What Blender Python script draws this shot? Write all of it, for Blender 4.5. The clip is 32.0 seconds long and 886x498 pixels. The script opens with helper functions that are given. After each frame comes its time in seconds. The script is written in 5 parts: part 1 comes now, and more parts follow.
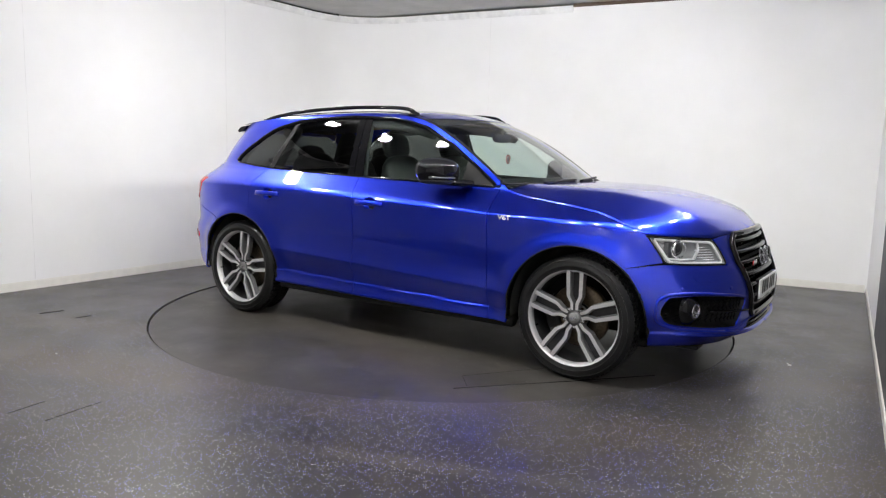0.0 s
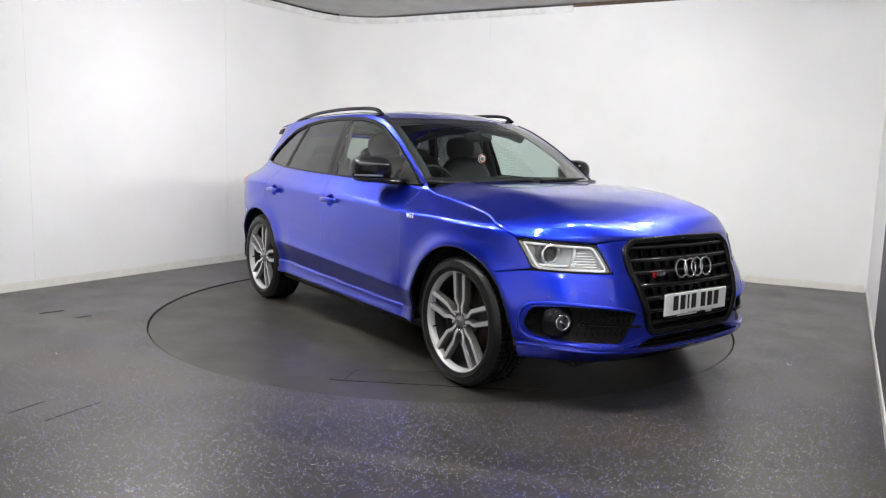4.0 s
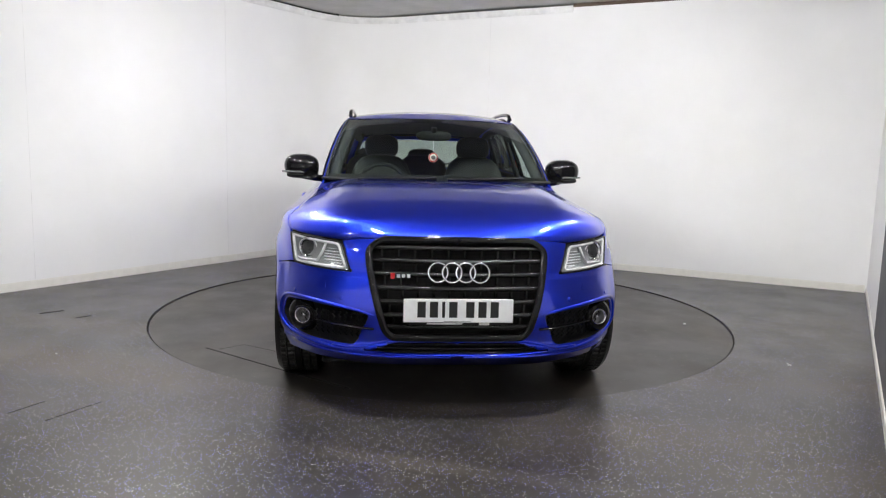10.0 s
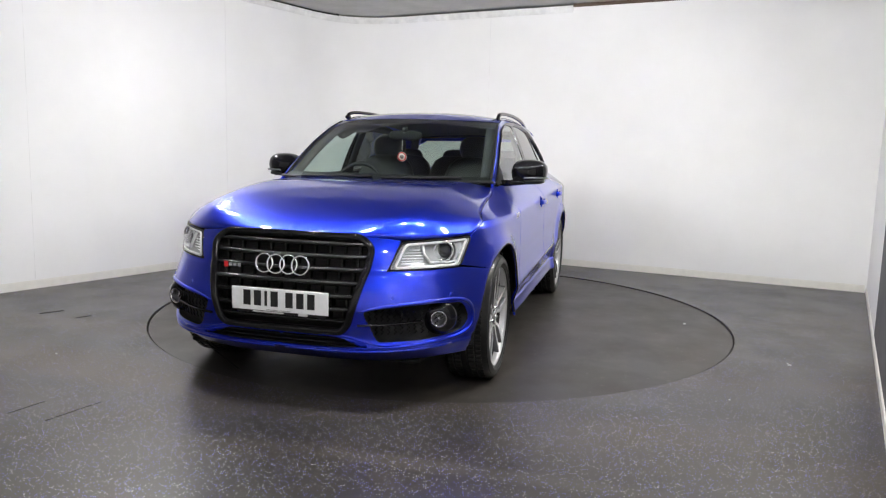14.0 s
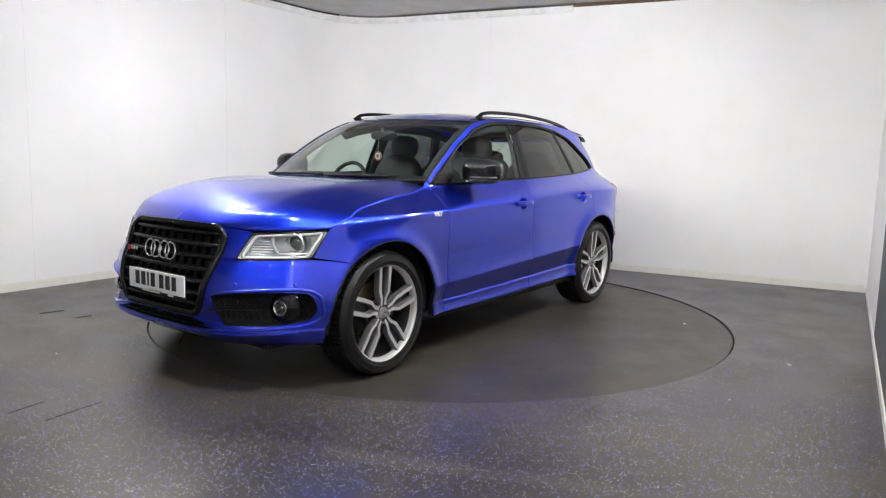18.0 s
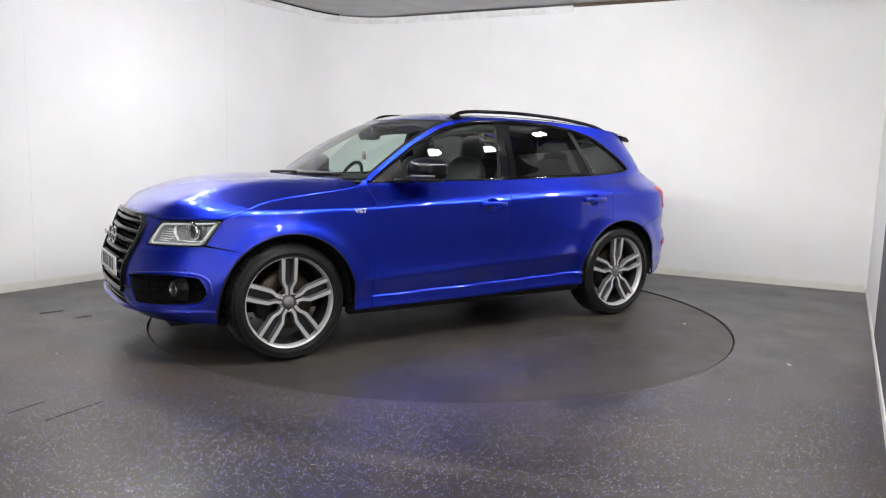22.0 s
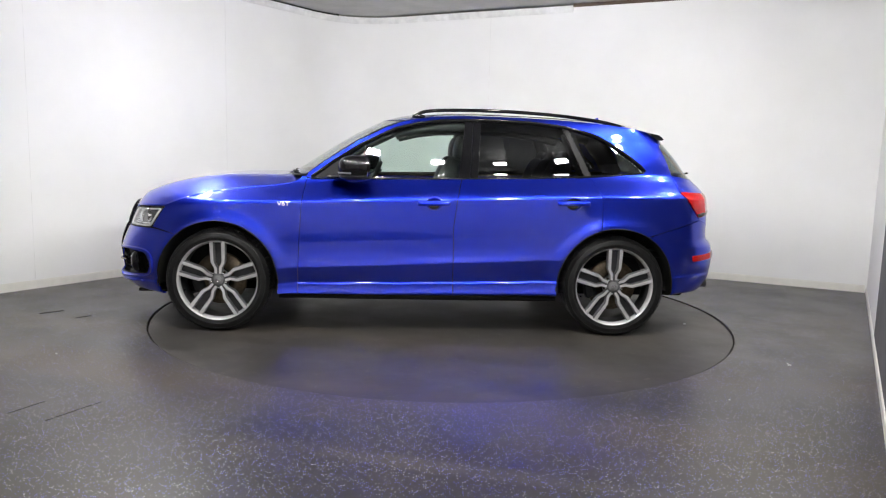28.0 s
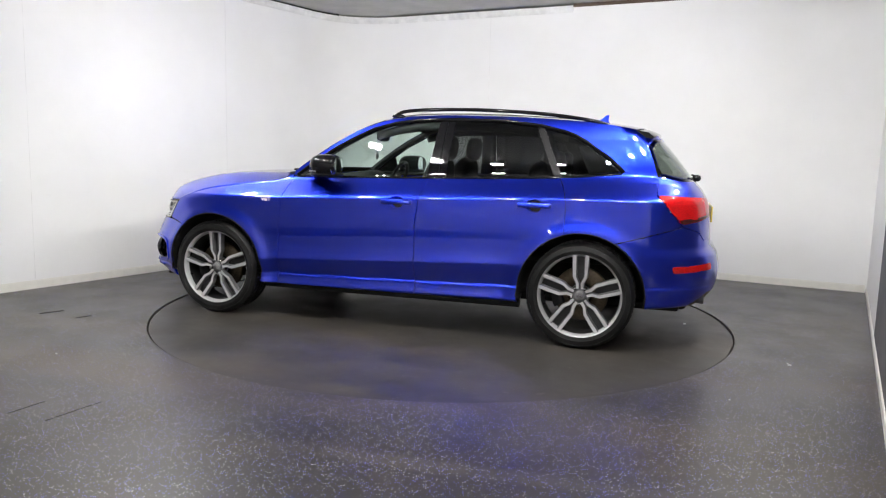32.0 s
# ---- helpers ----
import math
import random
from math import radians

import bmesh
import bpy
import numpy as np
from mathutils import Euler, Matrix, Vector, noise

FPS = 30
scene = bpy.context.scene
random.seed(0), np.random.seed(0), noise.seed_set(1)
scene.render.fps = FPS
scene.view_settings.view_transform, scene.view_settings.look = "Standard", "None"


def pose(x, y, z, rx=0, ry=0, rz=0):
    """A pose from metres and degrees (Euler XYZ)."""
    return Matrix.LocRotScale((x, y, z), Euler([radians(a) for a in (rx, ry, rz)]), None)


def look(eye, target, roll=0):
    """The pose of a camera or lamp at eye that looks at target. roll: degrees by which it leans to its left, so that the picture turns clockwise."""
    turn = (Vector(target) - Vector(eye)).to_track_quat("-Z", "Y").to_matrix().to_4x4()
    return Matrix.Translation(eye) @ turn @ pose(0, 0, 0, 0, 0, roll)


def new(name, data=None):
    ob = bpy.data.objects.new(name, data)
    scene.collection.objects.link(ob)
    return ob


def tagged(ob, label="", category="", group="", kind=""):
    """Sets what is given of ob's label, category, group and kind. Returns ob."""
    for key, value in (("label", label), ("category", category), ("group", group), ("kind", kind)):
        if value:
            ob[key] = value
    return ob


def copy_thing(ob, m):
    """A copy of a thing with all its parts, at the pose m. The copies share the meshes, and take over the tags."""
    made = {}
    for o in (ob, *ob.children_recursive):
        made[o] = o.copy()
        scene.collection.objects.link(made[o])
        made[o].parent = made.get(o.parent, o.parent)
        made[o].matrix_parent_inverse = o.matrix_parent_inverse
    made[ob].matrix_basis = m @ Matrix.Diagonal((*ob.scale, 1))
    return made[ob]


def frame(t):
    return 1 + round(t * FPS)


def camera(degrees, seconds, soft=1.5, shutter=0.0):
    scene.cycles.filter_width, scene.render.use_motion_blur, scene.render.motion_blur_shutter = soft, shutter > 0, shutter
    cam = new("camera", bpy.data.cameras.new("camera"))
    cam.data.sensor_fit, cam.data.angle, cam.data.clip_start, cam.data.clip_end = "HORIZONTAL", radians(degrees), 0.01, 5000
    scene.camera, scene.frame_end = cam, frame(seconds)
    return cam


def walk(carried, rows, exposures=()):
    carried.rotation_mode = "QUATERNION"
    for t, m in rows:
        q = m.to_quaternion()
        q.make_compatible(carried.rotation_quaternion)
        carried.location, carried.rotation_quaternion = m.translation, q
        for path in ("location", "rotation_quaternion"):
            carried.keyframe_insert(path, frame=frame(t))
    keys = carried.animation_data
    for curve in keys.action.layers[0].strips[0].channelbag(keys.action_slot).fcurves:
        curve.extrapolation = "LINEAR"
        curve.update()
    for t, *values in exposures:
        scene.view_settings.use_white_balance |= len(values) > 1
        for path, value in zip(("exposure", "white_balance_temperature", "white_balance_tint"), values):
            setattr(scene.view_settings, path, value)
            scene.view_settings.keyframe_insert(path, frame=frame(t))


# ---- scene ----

# The camera stands still on its tripod at the edge of the turntable room.
EYE = Vector((0.0, -5.8624, 1.2854))
WAY = Vector((0.00021, 0.99137, -0.1311))
cam = camera(62.83, 32.0, soft=1.2)
STAND = look(EYE, EYE + WAY * 5.0, 1.45)
walk(cam, [(0.0, STAND), (32.0, STAND)], exposures=[(0.0, 0.0), (32.0, 0.0)])

# ---------------------------------------------------------------- light
world = bpy.data.worlds.new("world")
scene.world = world
world.use_nodes = True
world.node_tree.nodes["Background"].inputs[0].default_value = (0.5, 0.52, 0.55, 1)
world.node_tree.nodes["Background"].inputs[1].default_value = 0.05
LAMP_STRENGTH = 360.0
LAMP_COUNT = 12
LAMP_TILT = 48.0
LAMP_RING = 2.66
LAMP_HEIGHT = 2.91

# ---------------------------------------------------------------- materials


def node_material(name):
    m = bpy.data.materials.new(name)
    m.use_nodes = True
    nt = m.node_tree
    return m, nt, nt.nodes["Principled BSDF"]


def link(nt, a, b):
    nt.links.new(a, b)


def noise_node(nt, scale, detail=4.0, rough=0.55, stretch=None):
    co = nt.nodes.new("ShaderNodeTexCoord")
    n = nt.nodes.new("ShaderNodeTexNoise")
    n.inputs["Scale"].default_value = scale
    n.inputs["Detail"].default_value = detail
    n.inputs["Roughness"].default_value = rough
    if stretch:
        mp = nt.nodes.new("ShaderNodeMapping")
        mp.inputs["Scale"].default_value = stretch
        link(nt, co.outputs["Object"], mp.inputs["Vector"])
        link(nt, mp.outputs["Vector"], n.inputs["Vector"])
    else:
        link(nt, co.outputs["Object"], n.inputs["Vector"])
    return n


def ramp(nt, src, stops):
    r = nt.nodes.new("ShaderNodeValToRGB")
    el = r.color_ramp.elements
    while len(el) < len(stops):
        el.new(0.5)
    for e, (p, c) in zip(el, stops):
        e.position = p
        e.color = (*c, 1) if len(c) == 3 else c
    link(nt, src, r.inputs["Fac"])
    return r


def bump(nt, src, bsdf, strength, distance):
    b = nt.nodes.new("ShaderNodeBump")
    b.inputs["Strength"].default_value = strength
    b.inputs["Distance"].default_value = distance
    link(nt, src, b.inputs["Height"])
    link(nt, b.outputs["Normal"], bsdf.inputs["Normal"])
    return b


def plain(name, colour, rough=0.5, metal=0.0, coat=0.0, grain=60.0, vary=0.12, relief=0.0, spec=0.5):
    """A surface of one colour with slight mottling, roughness variation and fine relief."""
    m, nt, b = node_material(name)
    n = noise_node(nt, grain, 3.0)
    lo = tuple(c * (1 - vary) for c in colour)
    hi = tuple(min(1.0, c * (1 + vary)) for c in colour)
    r = ramp(nt, n.outputs["Fac"], [(0.3, lo), (0.7, hi)])
    link(nt, r.outputs["Color"], b.inputs["Base Color"])
    big = noise_node(nt, max(1.5, grain * 0.06), 2.0)
    mr = nt.nodes.new("ShaderNodeMapRange")
    mr.inputs["To Min"].default_value = rough * 0.85
    mr.inputs["To Max"].default_value = min(1.0, rough * 1.2)
    link(nt, big.outputs["Fac"], mr.inputs["Value"])
    link(nt, mr.outputs["Result"], b.inputs["Roughness"])
    b.inputs["Metallic"].default_value = metal
    b.inputs["Specular IOR Level"].default_value = spec
    b.inputs["Coat Weight"].default_value = coat
    b.inputs["Coat Roughness"].default_value = 0.03
    if relief:
        bump(nt, n.outputs["Fac"], b, 0.4, relief)
    return m


def make_paint():
    m, nt, b = node_material("blue_pearl_paint")
    n = noise_node(nt, 1800.0, 1.0)
    r = ramp(nt, n.outputs["Fac"], [(0.35, (0.0066, 0.024, 0.51)), (0.65, (0.0115, 0.042, 0.75))])
    link(nt, r.outputs["Color"], b.inputs["Base Color"])
    b.inputs["Metallic"].default_value = 0.97
    b.inputs["Roughness"].default_value = 0.315
    b.inputs["Coat Weight"].default_value = 1.0
    b.inputs["Coat Roughness"].default_value = 0.02
    b.inputs["Coat IOR"].default_value = 1.6
    peel = noise_node(nt, 110.0, 2.0)
    bp = nt.nodes.new("ShaderNodeBump")
    bp.inputs["Strength"].default_value = 0.04
    bp.inputs["Distance"].default_value = 0.0006
    link(nt, peel.outputs["Fac"], bp.inputs["Height"])
    link(nt, bp.outputs["Normal"], b.inputs["Coat Normal"])
    return m


def make_glass(name, tint, gloss=1.0):
    """A thin pane: light passes through it tinted, and it mirrors by its angle."""
    m = bpy.data.materials.new(name)
    m.use_nodes = True
    nt = m.node_tree
    nt.nodes.clear()
    out = nt.nodes.new("ShaderNodeOutputMaterial")
    mix = nt.nodes.new("ShaderNodeMixShader")
    tr = nt.nodes.new("ShaderNodeBsdfTransparent")
    tr.inputs["Color"].default_value = (*tint, 1)
    gl = nt.nodes.new("ShaderNodeBsdfGlossy")
    gl.inputs["Roughness"].default_value = 0.0
    gl.inputs["Color"].default_value = (gloss, gloss, gloss, 1)
    lw = nt.nodes.new("ShaderNodeLayerWeight")
    lw.inputs["Blend"].default_value = 0.5
    pw = nt.nodes.new("ShaderNodeMath")
    pw.operation = "POWER"
    pw.inputs[1].default_value = 4.5
    link(nt, lw.outputs["Facing"], pw.inputs[0])
    fr = nt.nodes.new("ShaderNodeMapRange")
    fr.inputs["To Min"].default_value = 0.055
    fr.inputs["To Max"].default_value = 1.0
    link(nt, pw.outputs[0], fr.inputs["Value"])
    link(nt, fr.outputs["Result"], mix.inputs["Fac"])
    link(nt, tr.outputs["BSDF"], mix.inputs[1])
    link(nt, gl.outputs["BSDF"], mix.inputs[2])
    link(nt, mix.outputs["Shader"], out.inputs["Surface"])
    return m


def make_wall():
    m, nt, b = node_material("white_wall_paint")
    n = noise_node(nt, 1.3, 4.0)
    r = ramp(nt, n.outputs["Fac"], [(0.3, (0.85, 0.85, 0.84)), (0.7, (0.90, 0.90, 0.895))])
    # faint scuffs in long level strokes
    sc = noise_node(nt, 5.0, 6.0, 0.7, (1.0, 1.0, 4.0))
    sr = ramp(nt, sc.outputs["Fac"], [(0.68, (1, 1, 1)), (0.80, (0.90, 0.89, 0.87))])
    mx = nt.nodes.new("ShaderNodeMix")
    mx.data_type, mx.blend_type = "RGBA", "MULTIPLY"
    mx.inputs["Factor"].default_value = 0.6
    link(nt, r.outputs["Color"], mx.inputs["A"])
    link(nt, sr.outputs["Color"], mx.inputs["B"])
    link(nt, mx.outputs["Result"], b.inputs["Base Color"])
    b.inputs["Roughness"].default_value = 0.55
    b.inputs["Specular IOR Level"].default_value = 0.3
    f = noise_node(nt, 140.0, 2.0)
    bump(nt, f.outputs["Fac"], b, 0.10, 0.001)
    return m


def floor_stain(nt, x, y, turn, long, wide):
    """A soft-edged oval on the floor, broken up by noise."""
    co = nt.nodes.new("ShaderNodeTexCoord")
    mp = nt.nodes.new("ShaderNodeMapping")
    mp.vector_type = "TEXTURE"
    mp.inputs["Location"].default_value = (x, y, 0)
    mp.inputs["Rotation"].default_value = (0, 0, radians(turn))
    mp.inputs["Scale"].default_value = (long, wide, 1)
    link(nt, co.outputs["Object"], mp.inputs["Vector"])
    gr = nt.nodes.new("ShaderNodeTexGradient")
    gr.gradient_type = "SPHERICAL"
    link(nt, mp.outputs["Vector"], gr.inputs["Vector"])
    n = noise_node(nt, 4.0, 6.0, 0.6)
    mul = nt.nodes.new("ShaderNodeMath")
    mul.operation = "MULTIPLY"
    link(nt, gr.outputs["Fac"], mul.inputs[0])
    link(nt, n.outputs["Fac"], mul.inputs[1])
    return ramp(nt, mul.outputs[0], [(0.02, (0, 0, 0)), (0.30, (1, 1, 1))])


def make_floor(name, disc=False):
    """Dark vinyl. The turntable's sheet is dusty and plain, the floor round it is full of light flecks."""
    m, nt, b = node_material(name)
    co = nt.nodes.new("ShaderNodeTexCoord")
    n1 = noise_node(nt, 0.8, 5.0, 0.6)
    r1 = ramp(nt, n1.outputs["Fac"], [(0.30, (0.030, 0.0285, 0.0275)), (0.70, (0.046, 0.0430, 0.0395))])
    # brownish smears
    n2 = noise_node(nt, 0.9, 5.0, 0.62, (0.5, 1.6, 1.0))
    r2 = ramp(nt, n2.outputs["Fac"], [(0.46, (0, 0, 0)), (0.72, (1, 1, 1))])
    mx = nt.nodes.new("ShaderNodeMix")
    mx.data_type = "RGBA"
    link(nt, r2.outputs["Color"], mx.inputs["Factor"])
    link(nt, r1.outputs["Color"], mx.inputs["A"])
    mx.inputs["B"].default_value = (0.060, 0.050, 0.040, 1)
    # light flecks set in the vinyl
    last = mx.outputs["Result"]
    smears = [((0.15, -0.75, 10, 1.5, 0.55), (0.066, 0.060, 0.053))] if disc else [((-2.1, -1.75, -21, 1.5, 0.34), (0.062, 0.050, 0.036)), ((-2.7, -0.75, -14, 1.2, 0.28), (0.056, 0.047, 0.035)), ((0.1, -3.05, -14, 1.1, 0.09), (0.060, 0.054, 0.048))]
    for spot, colour in smears:
        st = floor_stain(nt, *spot)
        mm = nt.nodes.new("ShaderNodeMix")
        mm.data_type = "RGBA"
        link(nt, st.outputs["Color"], mm.inputs["Factor"])
        link(nt, last, mm.inputs["A"])
        mm.inputs["B"].default_value = (*colour, 1)
        last = mm.outputs["Result"]
    if disc:
        # dried dust left in streaks and blots
        for scale, lo, hi, colour in ((3.2, 0.56, 0.72, (0.075, 0.068, 0.060)), (11.0, 0.60, 0.70, (0.10, 0.092, 0.082)), (5.0, 0.62, 0.74, (0.018, 0.017, 0.016))):
            n4 = noise_node(nt, scale, 9.0, 0.68)
            r4 = ramp(nt, n4.outputs["Fac"], [(lo, (0, 0, 0)), (hi, (0.7, 0.7, 0.7))])
            mm = nt.nodes.new("ShaderNodeMix")
            mm.data_type = "RGBA"
            link(nt, r4.outputs["Color"], mm.inputs["Factor"])
            link(nt, last, mm.inputs["A"])
            mm.inputs["B"].default_value = (*colour, 1)
            last = mm.outputs["Result"]
    # the blue flecks hold the glint of the blue car as fixed colour
    flecks = ((95.0, 0.985, 0.16, (0.40, 0.40, 0.42)),) if disc else ((98.0, 0.76, 0.25, (0.54, 0.54, 0.60)), (118.0, 0.74, 0.27, (0.17, 0.18, 0.70)), (84.0, 0.82, 0.19, (0.14, 0.11, 0.085)), (70.0, 0.95, 0.15, (0.70, 0.70, 0.68)))
    for scale, cut, reach, colour in flecks:
        v = nt.nodes.new("ShaderNodeTexVoronoi")
        v.inputs["Scale"].default_value = scale
        link(nt, co.outputs["Object"], v.inputs["Vector"])
        near = nt.nodes.new("ShaderNodeMath")
        near.operation = "LESS_THAN"
        near.inputs[1].default_value = reach
        link(nt, v.outputs["Distance"], near.inputs[0])
        sep = nt.nodes.new("ShaderNodeSeparateColor")
        link(nt, v.outputs["Color"], sep.inputs["Color"])
        rare = nt.nodes.new("ShaderNodeMath")
        rare.operation = "GREATER_THAN"
        rare.inputs[1].default_value = cut
        link(nt, sep.outputs["Red"], rare.inputs[0])
        both = nt.nodes.new("ShaderNodeMath")
        both.operation = "MULTIPLY"
        link(nt, near.outputs[0], both.inputs[0])
        link(nt, rare.outputs[0], both.inputs[1])
        mm = nt.nodes.new("ShaderNodeMix")
        mm.data_type = "RGBA"
        link(nt, both.outputs[0], mm.inputs["Factor"])
        link(nt, last, mm.inputs["A"])
        mm.inputs["B"].default_value = (*colour, 1)
        last = mm.outputs["Result"]
    n3 = noise_node(nt, 2.2, 4.0, 0.55)
    r3 = ramp(nt, n3.outputs["Fac"], [(0.35, (0.80, 0.78, 0.76)), (0.65, (1.15, 1.12, 1.06))])
    mul = nt.nodes.new("ShaderNodeMix")
    mul.data_type, mul.blend_type = "RGBA", "MULTIPLY"
    mul.inputs["Factor"].default_value = 1.0
    link(nt, last, mul.inputs["A"])
    link(nt, r3.outputs["Color"], mul.inputs["B"])
    link(nt, mul.outputs["Result"], b.inputs["Base Color"])
    low, high = (0.36, 0.50) if disc else (0.29, 0.42)
    rr = ramp(nt, n3.outputs["Fac"], [(0.35, (low,) * 3), (0.68, (high,) * 3)])
    link(nt, rr.outputs["Color"], b.inputs["Roughness"])
    b.inputs["Specular IOR Level"].default_value = 0.38 if disc else 0.43
    f = noise_node(nt, 260.0, 2.0)
    bump(nt, f.outputs["Fac"], b, 0.12, 0.0008)
    return m


def make_ceiling():
    m, nt, b = node_material("grey_ceiling")
    n = noise_node(nt, 3.0, 6.0, 0.65)
    r = ramp(nt, n.outputs["Fac"], [(0.3, (0.50, 0.50, 0.47)), (0.7, (0.62, 0.61, 0.58))])
    link(nt, r.outputs["Color"], b.inputs["Base Color"])
    b.inputs["Roughness"].default_value = 0.8
    f = noise_node(nt, 45.0, 4.0)
    bump(nt, f.outputs["Fac"], b, 0.25, 0.004)
    return m


def make_glow(name, colour, strength):
    m, nt, b = node_material(name)
    b.inputs["Base Color"].default_value = (0.8, 0.8, 0.8, 1)
    b.inputs["Emission Color"].default_value = (*colour, 1)
    b.inputs["Emission Strength"].default_value = strength
    return m


# greys for unseen walls, set by how dark the car doors should reflect
UNSEEN_PALE_WALL = plain("unseen_pale_wall", (0.34, 0.34, 0.345), 0.65, grain=6)
UNSEEN_DARK_WALL = plain("unseen_dark_wall", (0.09, 0.09, 0.095), 0.7, grain=6)
PAINT = make_paint()
WALL = make_wall()
FLOOR = make_floor("speckled_dark_vinyl")
DISC_VINYL = make_floor("dusty_dark_vinyl", disc=True)
CEILING = make_ceiling()
DARK_CEILING = plain("dark_ceiling_paint", (0.15, 0.15, 0.152), 0.8, grain=5)
GLOW = make_glow("floodlight_glow", (1.0, 0.985, 0.96), LAMP_STRENGTH)
SKIRT = plain("cream_gloss_paint", (0.80, 0.785, 0.73), 0.35, grain=14, vary=0.04)
TRIM = plain("white_board", (0.80, 0.80, 0.79), 0.5, grain=9)
TIMBER = plain("dark_timber", (0.10, 0.07, 0.05), 0.7, grain=30)
DARK_GAP = plain("dark_void", (0.010, 0.010, 0.010), 0.9)
GLOSS_BLACK = plain("gloss_black", (0.005, 0.005, 0.006), 0.06, grain=200, spec=0.28)
SATIN_BLACK = plain("satin_black_plastic", (0.010, 0.010, 0.0105), 0.45, spec=0.2, grain=300, relief=0.0004)
RUBBER = plain("tyre_rubber", (0.010, 0.010, 0.0103), 0.30, spec=0.32, grain=120, vary=0.3, relief=0.0006)
CABIN = plain("black_leather", (0.009, 0.009, 0.0095), 0.5, spec=0.25, grain=220, relief=0.0008)
CLOTH = plain("dark_headlining", (0.03, 0.03, 0.032), 0.9, grain=300)
LINER = plain("wheel_arch_liner", (0.016, 0.016, 0.016), 0.85, grain=90, relief=0.002)
ALLOY = plain("machined_alloy", (0.55, 0.55, 0.56), 0.32, metal=0.5, grain=400, vary=0.06)
ALLOY_GREY = plain("titanium_grey_alloy", (0.26, 0.26, 0.265), 0.38, metal=0.45, grain=300)
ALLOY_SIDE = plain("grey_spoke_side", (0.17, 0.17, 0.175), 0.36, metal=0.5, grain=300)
POCKET = plain("dark_wheel_pocket", (0.035, 0.035, 0.037), 0.45, metal=0.3)
STEEL = plain("worn_brake_steel", (0.085, 0.065, 0.045), 0.4, metal=0.8, grain=60, vary=0.35)
CHROME = plain("chrome", (0.80, 0.80, 0.82), 0.07, metal=1.0, grain=300, vary=0.03)
SILVER = plain("silver_reflector", (0.86, 0.87, 0.88), 0.3, metal=0.0, coat=0.5, grain=200)
LAMP_DARK = plain("lamp_housing_grey", (0.12, 0.12, 0.125), 0.35, metal=0.4, grain=100)
GUIDE = plain("frosted_light_guide", (0.68, 0.69, 0.70), 0.25, coat=0.6, grain=150, vary=0.05)
BOWL = plain("lamp_bowl_silver", (0.46, 0.47, 0.48), 0.20, metal=0.45, coat=0.4, grain=160)
GRILLE_BLACK = plain("grille_black", (0.0045, 0.0045, 0.005), 0.22, spec=0.35, grain=200)
JOINT = plain("dusty_floor_joint", (0.030, 0.027, 0.025), 0.8, grain=40)
RED_LENS = plain("red_lamp_lens", (0.50, 0.004, 0.006), 0.15, coat=0.3, grain=120, vary=0.3)
RED_BADGE = plain("red_enamel", (0.5, 0.01, 0.015), 0.25, coat=1.0)
WHITE_PLATE = plain("white_plate_acrylic", (0.90, 0.91, 0.92), 0.3, coat=0.2, grain=40, vary=0.03)
PLATE_INK = plain("black_plate_ink", (0.012, 0.012, 0.012), 0.4)
CLEAR = make_glass("clear_green_glass", (0.80, 0.90, 0.85))
SCREEN = make_glass("windscreen_glass", (0.74, 0.83, 0.79))
PRIVACY = make_glass("dark_privacy_glass", (0.11, 0.115, 0.115))
REAR_GLASS = make_glass("tinted_rear_glass", (0.45, 0.50, 0.47))
LENS = make_glass("clear_lamp_lens", (0.94, 0.95, 0.96))
MIRROR_GLASS = plain("mirror_silver", (0.85, 0.86, 0.87), 0.02, metal=1.0, vary=0.0)
PENDANT_WHITE = plain("white_pendant_card", (0.62, 0.60, 0.58), 0.5, grain=120, vary=0.2)

# ---------------------------------------------------------------- mesh helpers


def mesh_of(name, verts, faces, smooth=True, normals=None):
    me = bpy.data.meshes.new(name)
    me.from_pydata([tuple(map(float, v)) for v in verts], [], [tuple(int(i) for i in f) for f in faces])
    me.validate()
    if smooth:
        me.polygons.foreach_set("use_smooth", [True] * len(me.polygons))
    if normals is not None and len(normals) == len(me.vertices):
        me.normals_split_custom_set_from_vertices([tuple(map(float, n)) for n in normals])
    me.update()
    return me


def crisp(me, degrees=35.0):
    """Smooth shading that breaks at sharp edges."""
    bm = bmesh.new()
    bm.from_mesh(me)
    bmesh.ops.recalc_face_normals(bm, faces=bm.faces)
    limit = radians(degrees)
    for e in bm.edges:
        if len(e.link_faces) == 2 and e.calc_face_angle(0.0) > limit:
            e.smooth = False
    bm.to_mesh(me)
    bm.free()
    return me


def part(name, data, material, parent=None, label=""):
    """Links a bmesh or a mesh as one object under a thing or a part."""
    if isinstance(data, bmesh.types.BMesh):
        me = bpy.data.meshes.new(name)
        data.to_mesh(me)
        data.free()
        data = me
    data.name = name
    if not data.materials:
        data.materials.append(material)
    ob = new(name, data)
    if parent is not None:
        ob.parent = parent
    if label:
        tagged(ob, label)
    return ob


def empty(name, **tags):
    ob = new(name)
    ob.empty_display_size = 0.2
    tagged(ob, **tags)
    return ob


def join(*meshes):
    """Adds up (verts, faces) pairs."""
    vs, fs, k = [], [], 0
    for v, f in meshes:
        vs.extend([tuple(p) for p in v])
        fs.extend([tuple(i + k for i in q) for q in f])
        k += len(v)
    return vs, fs


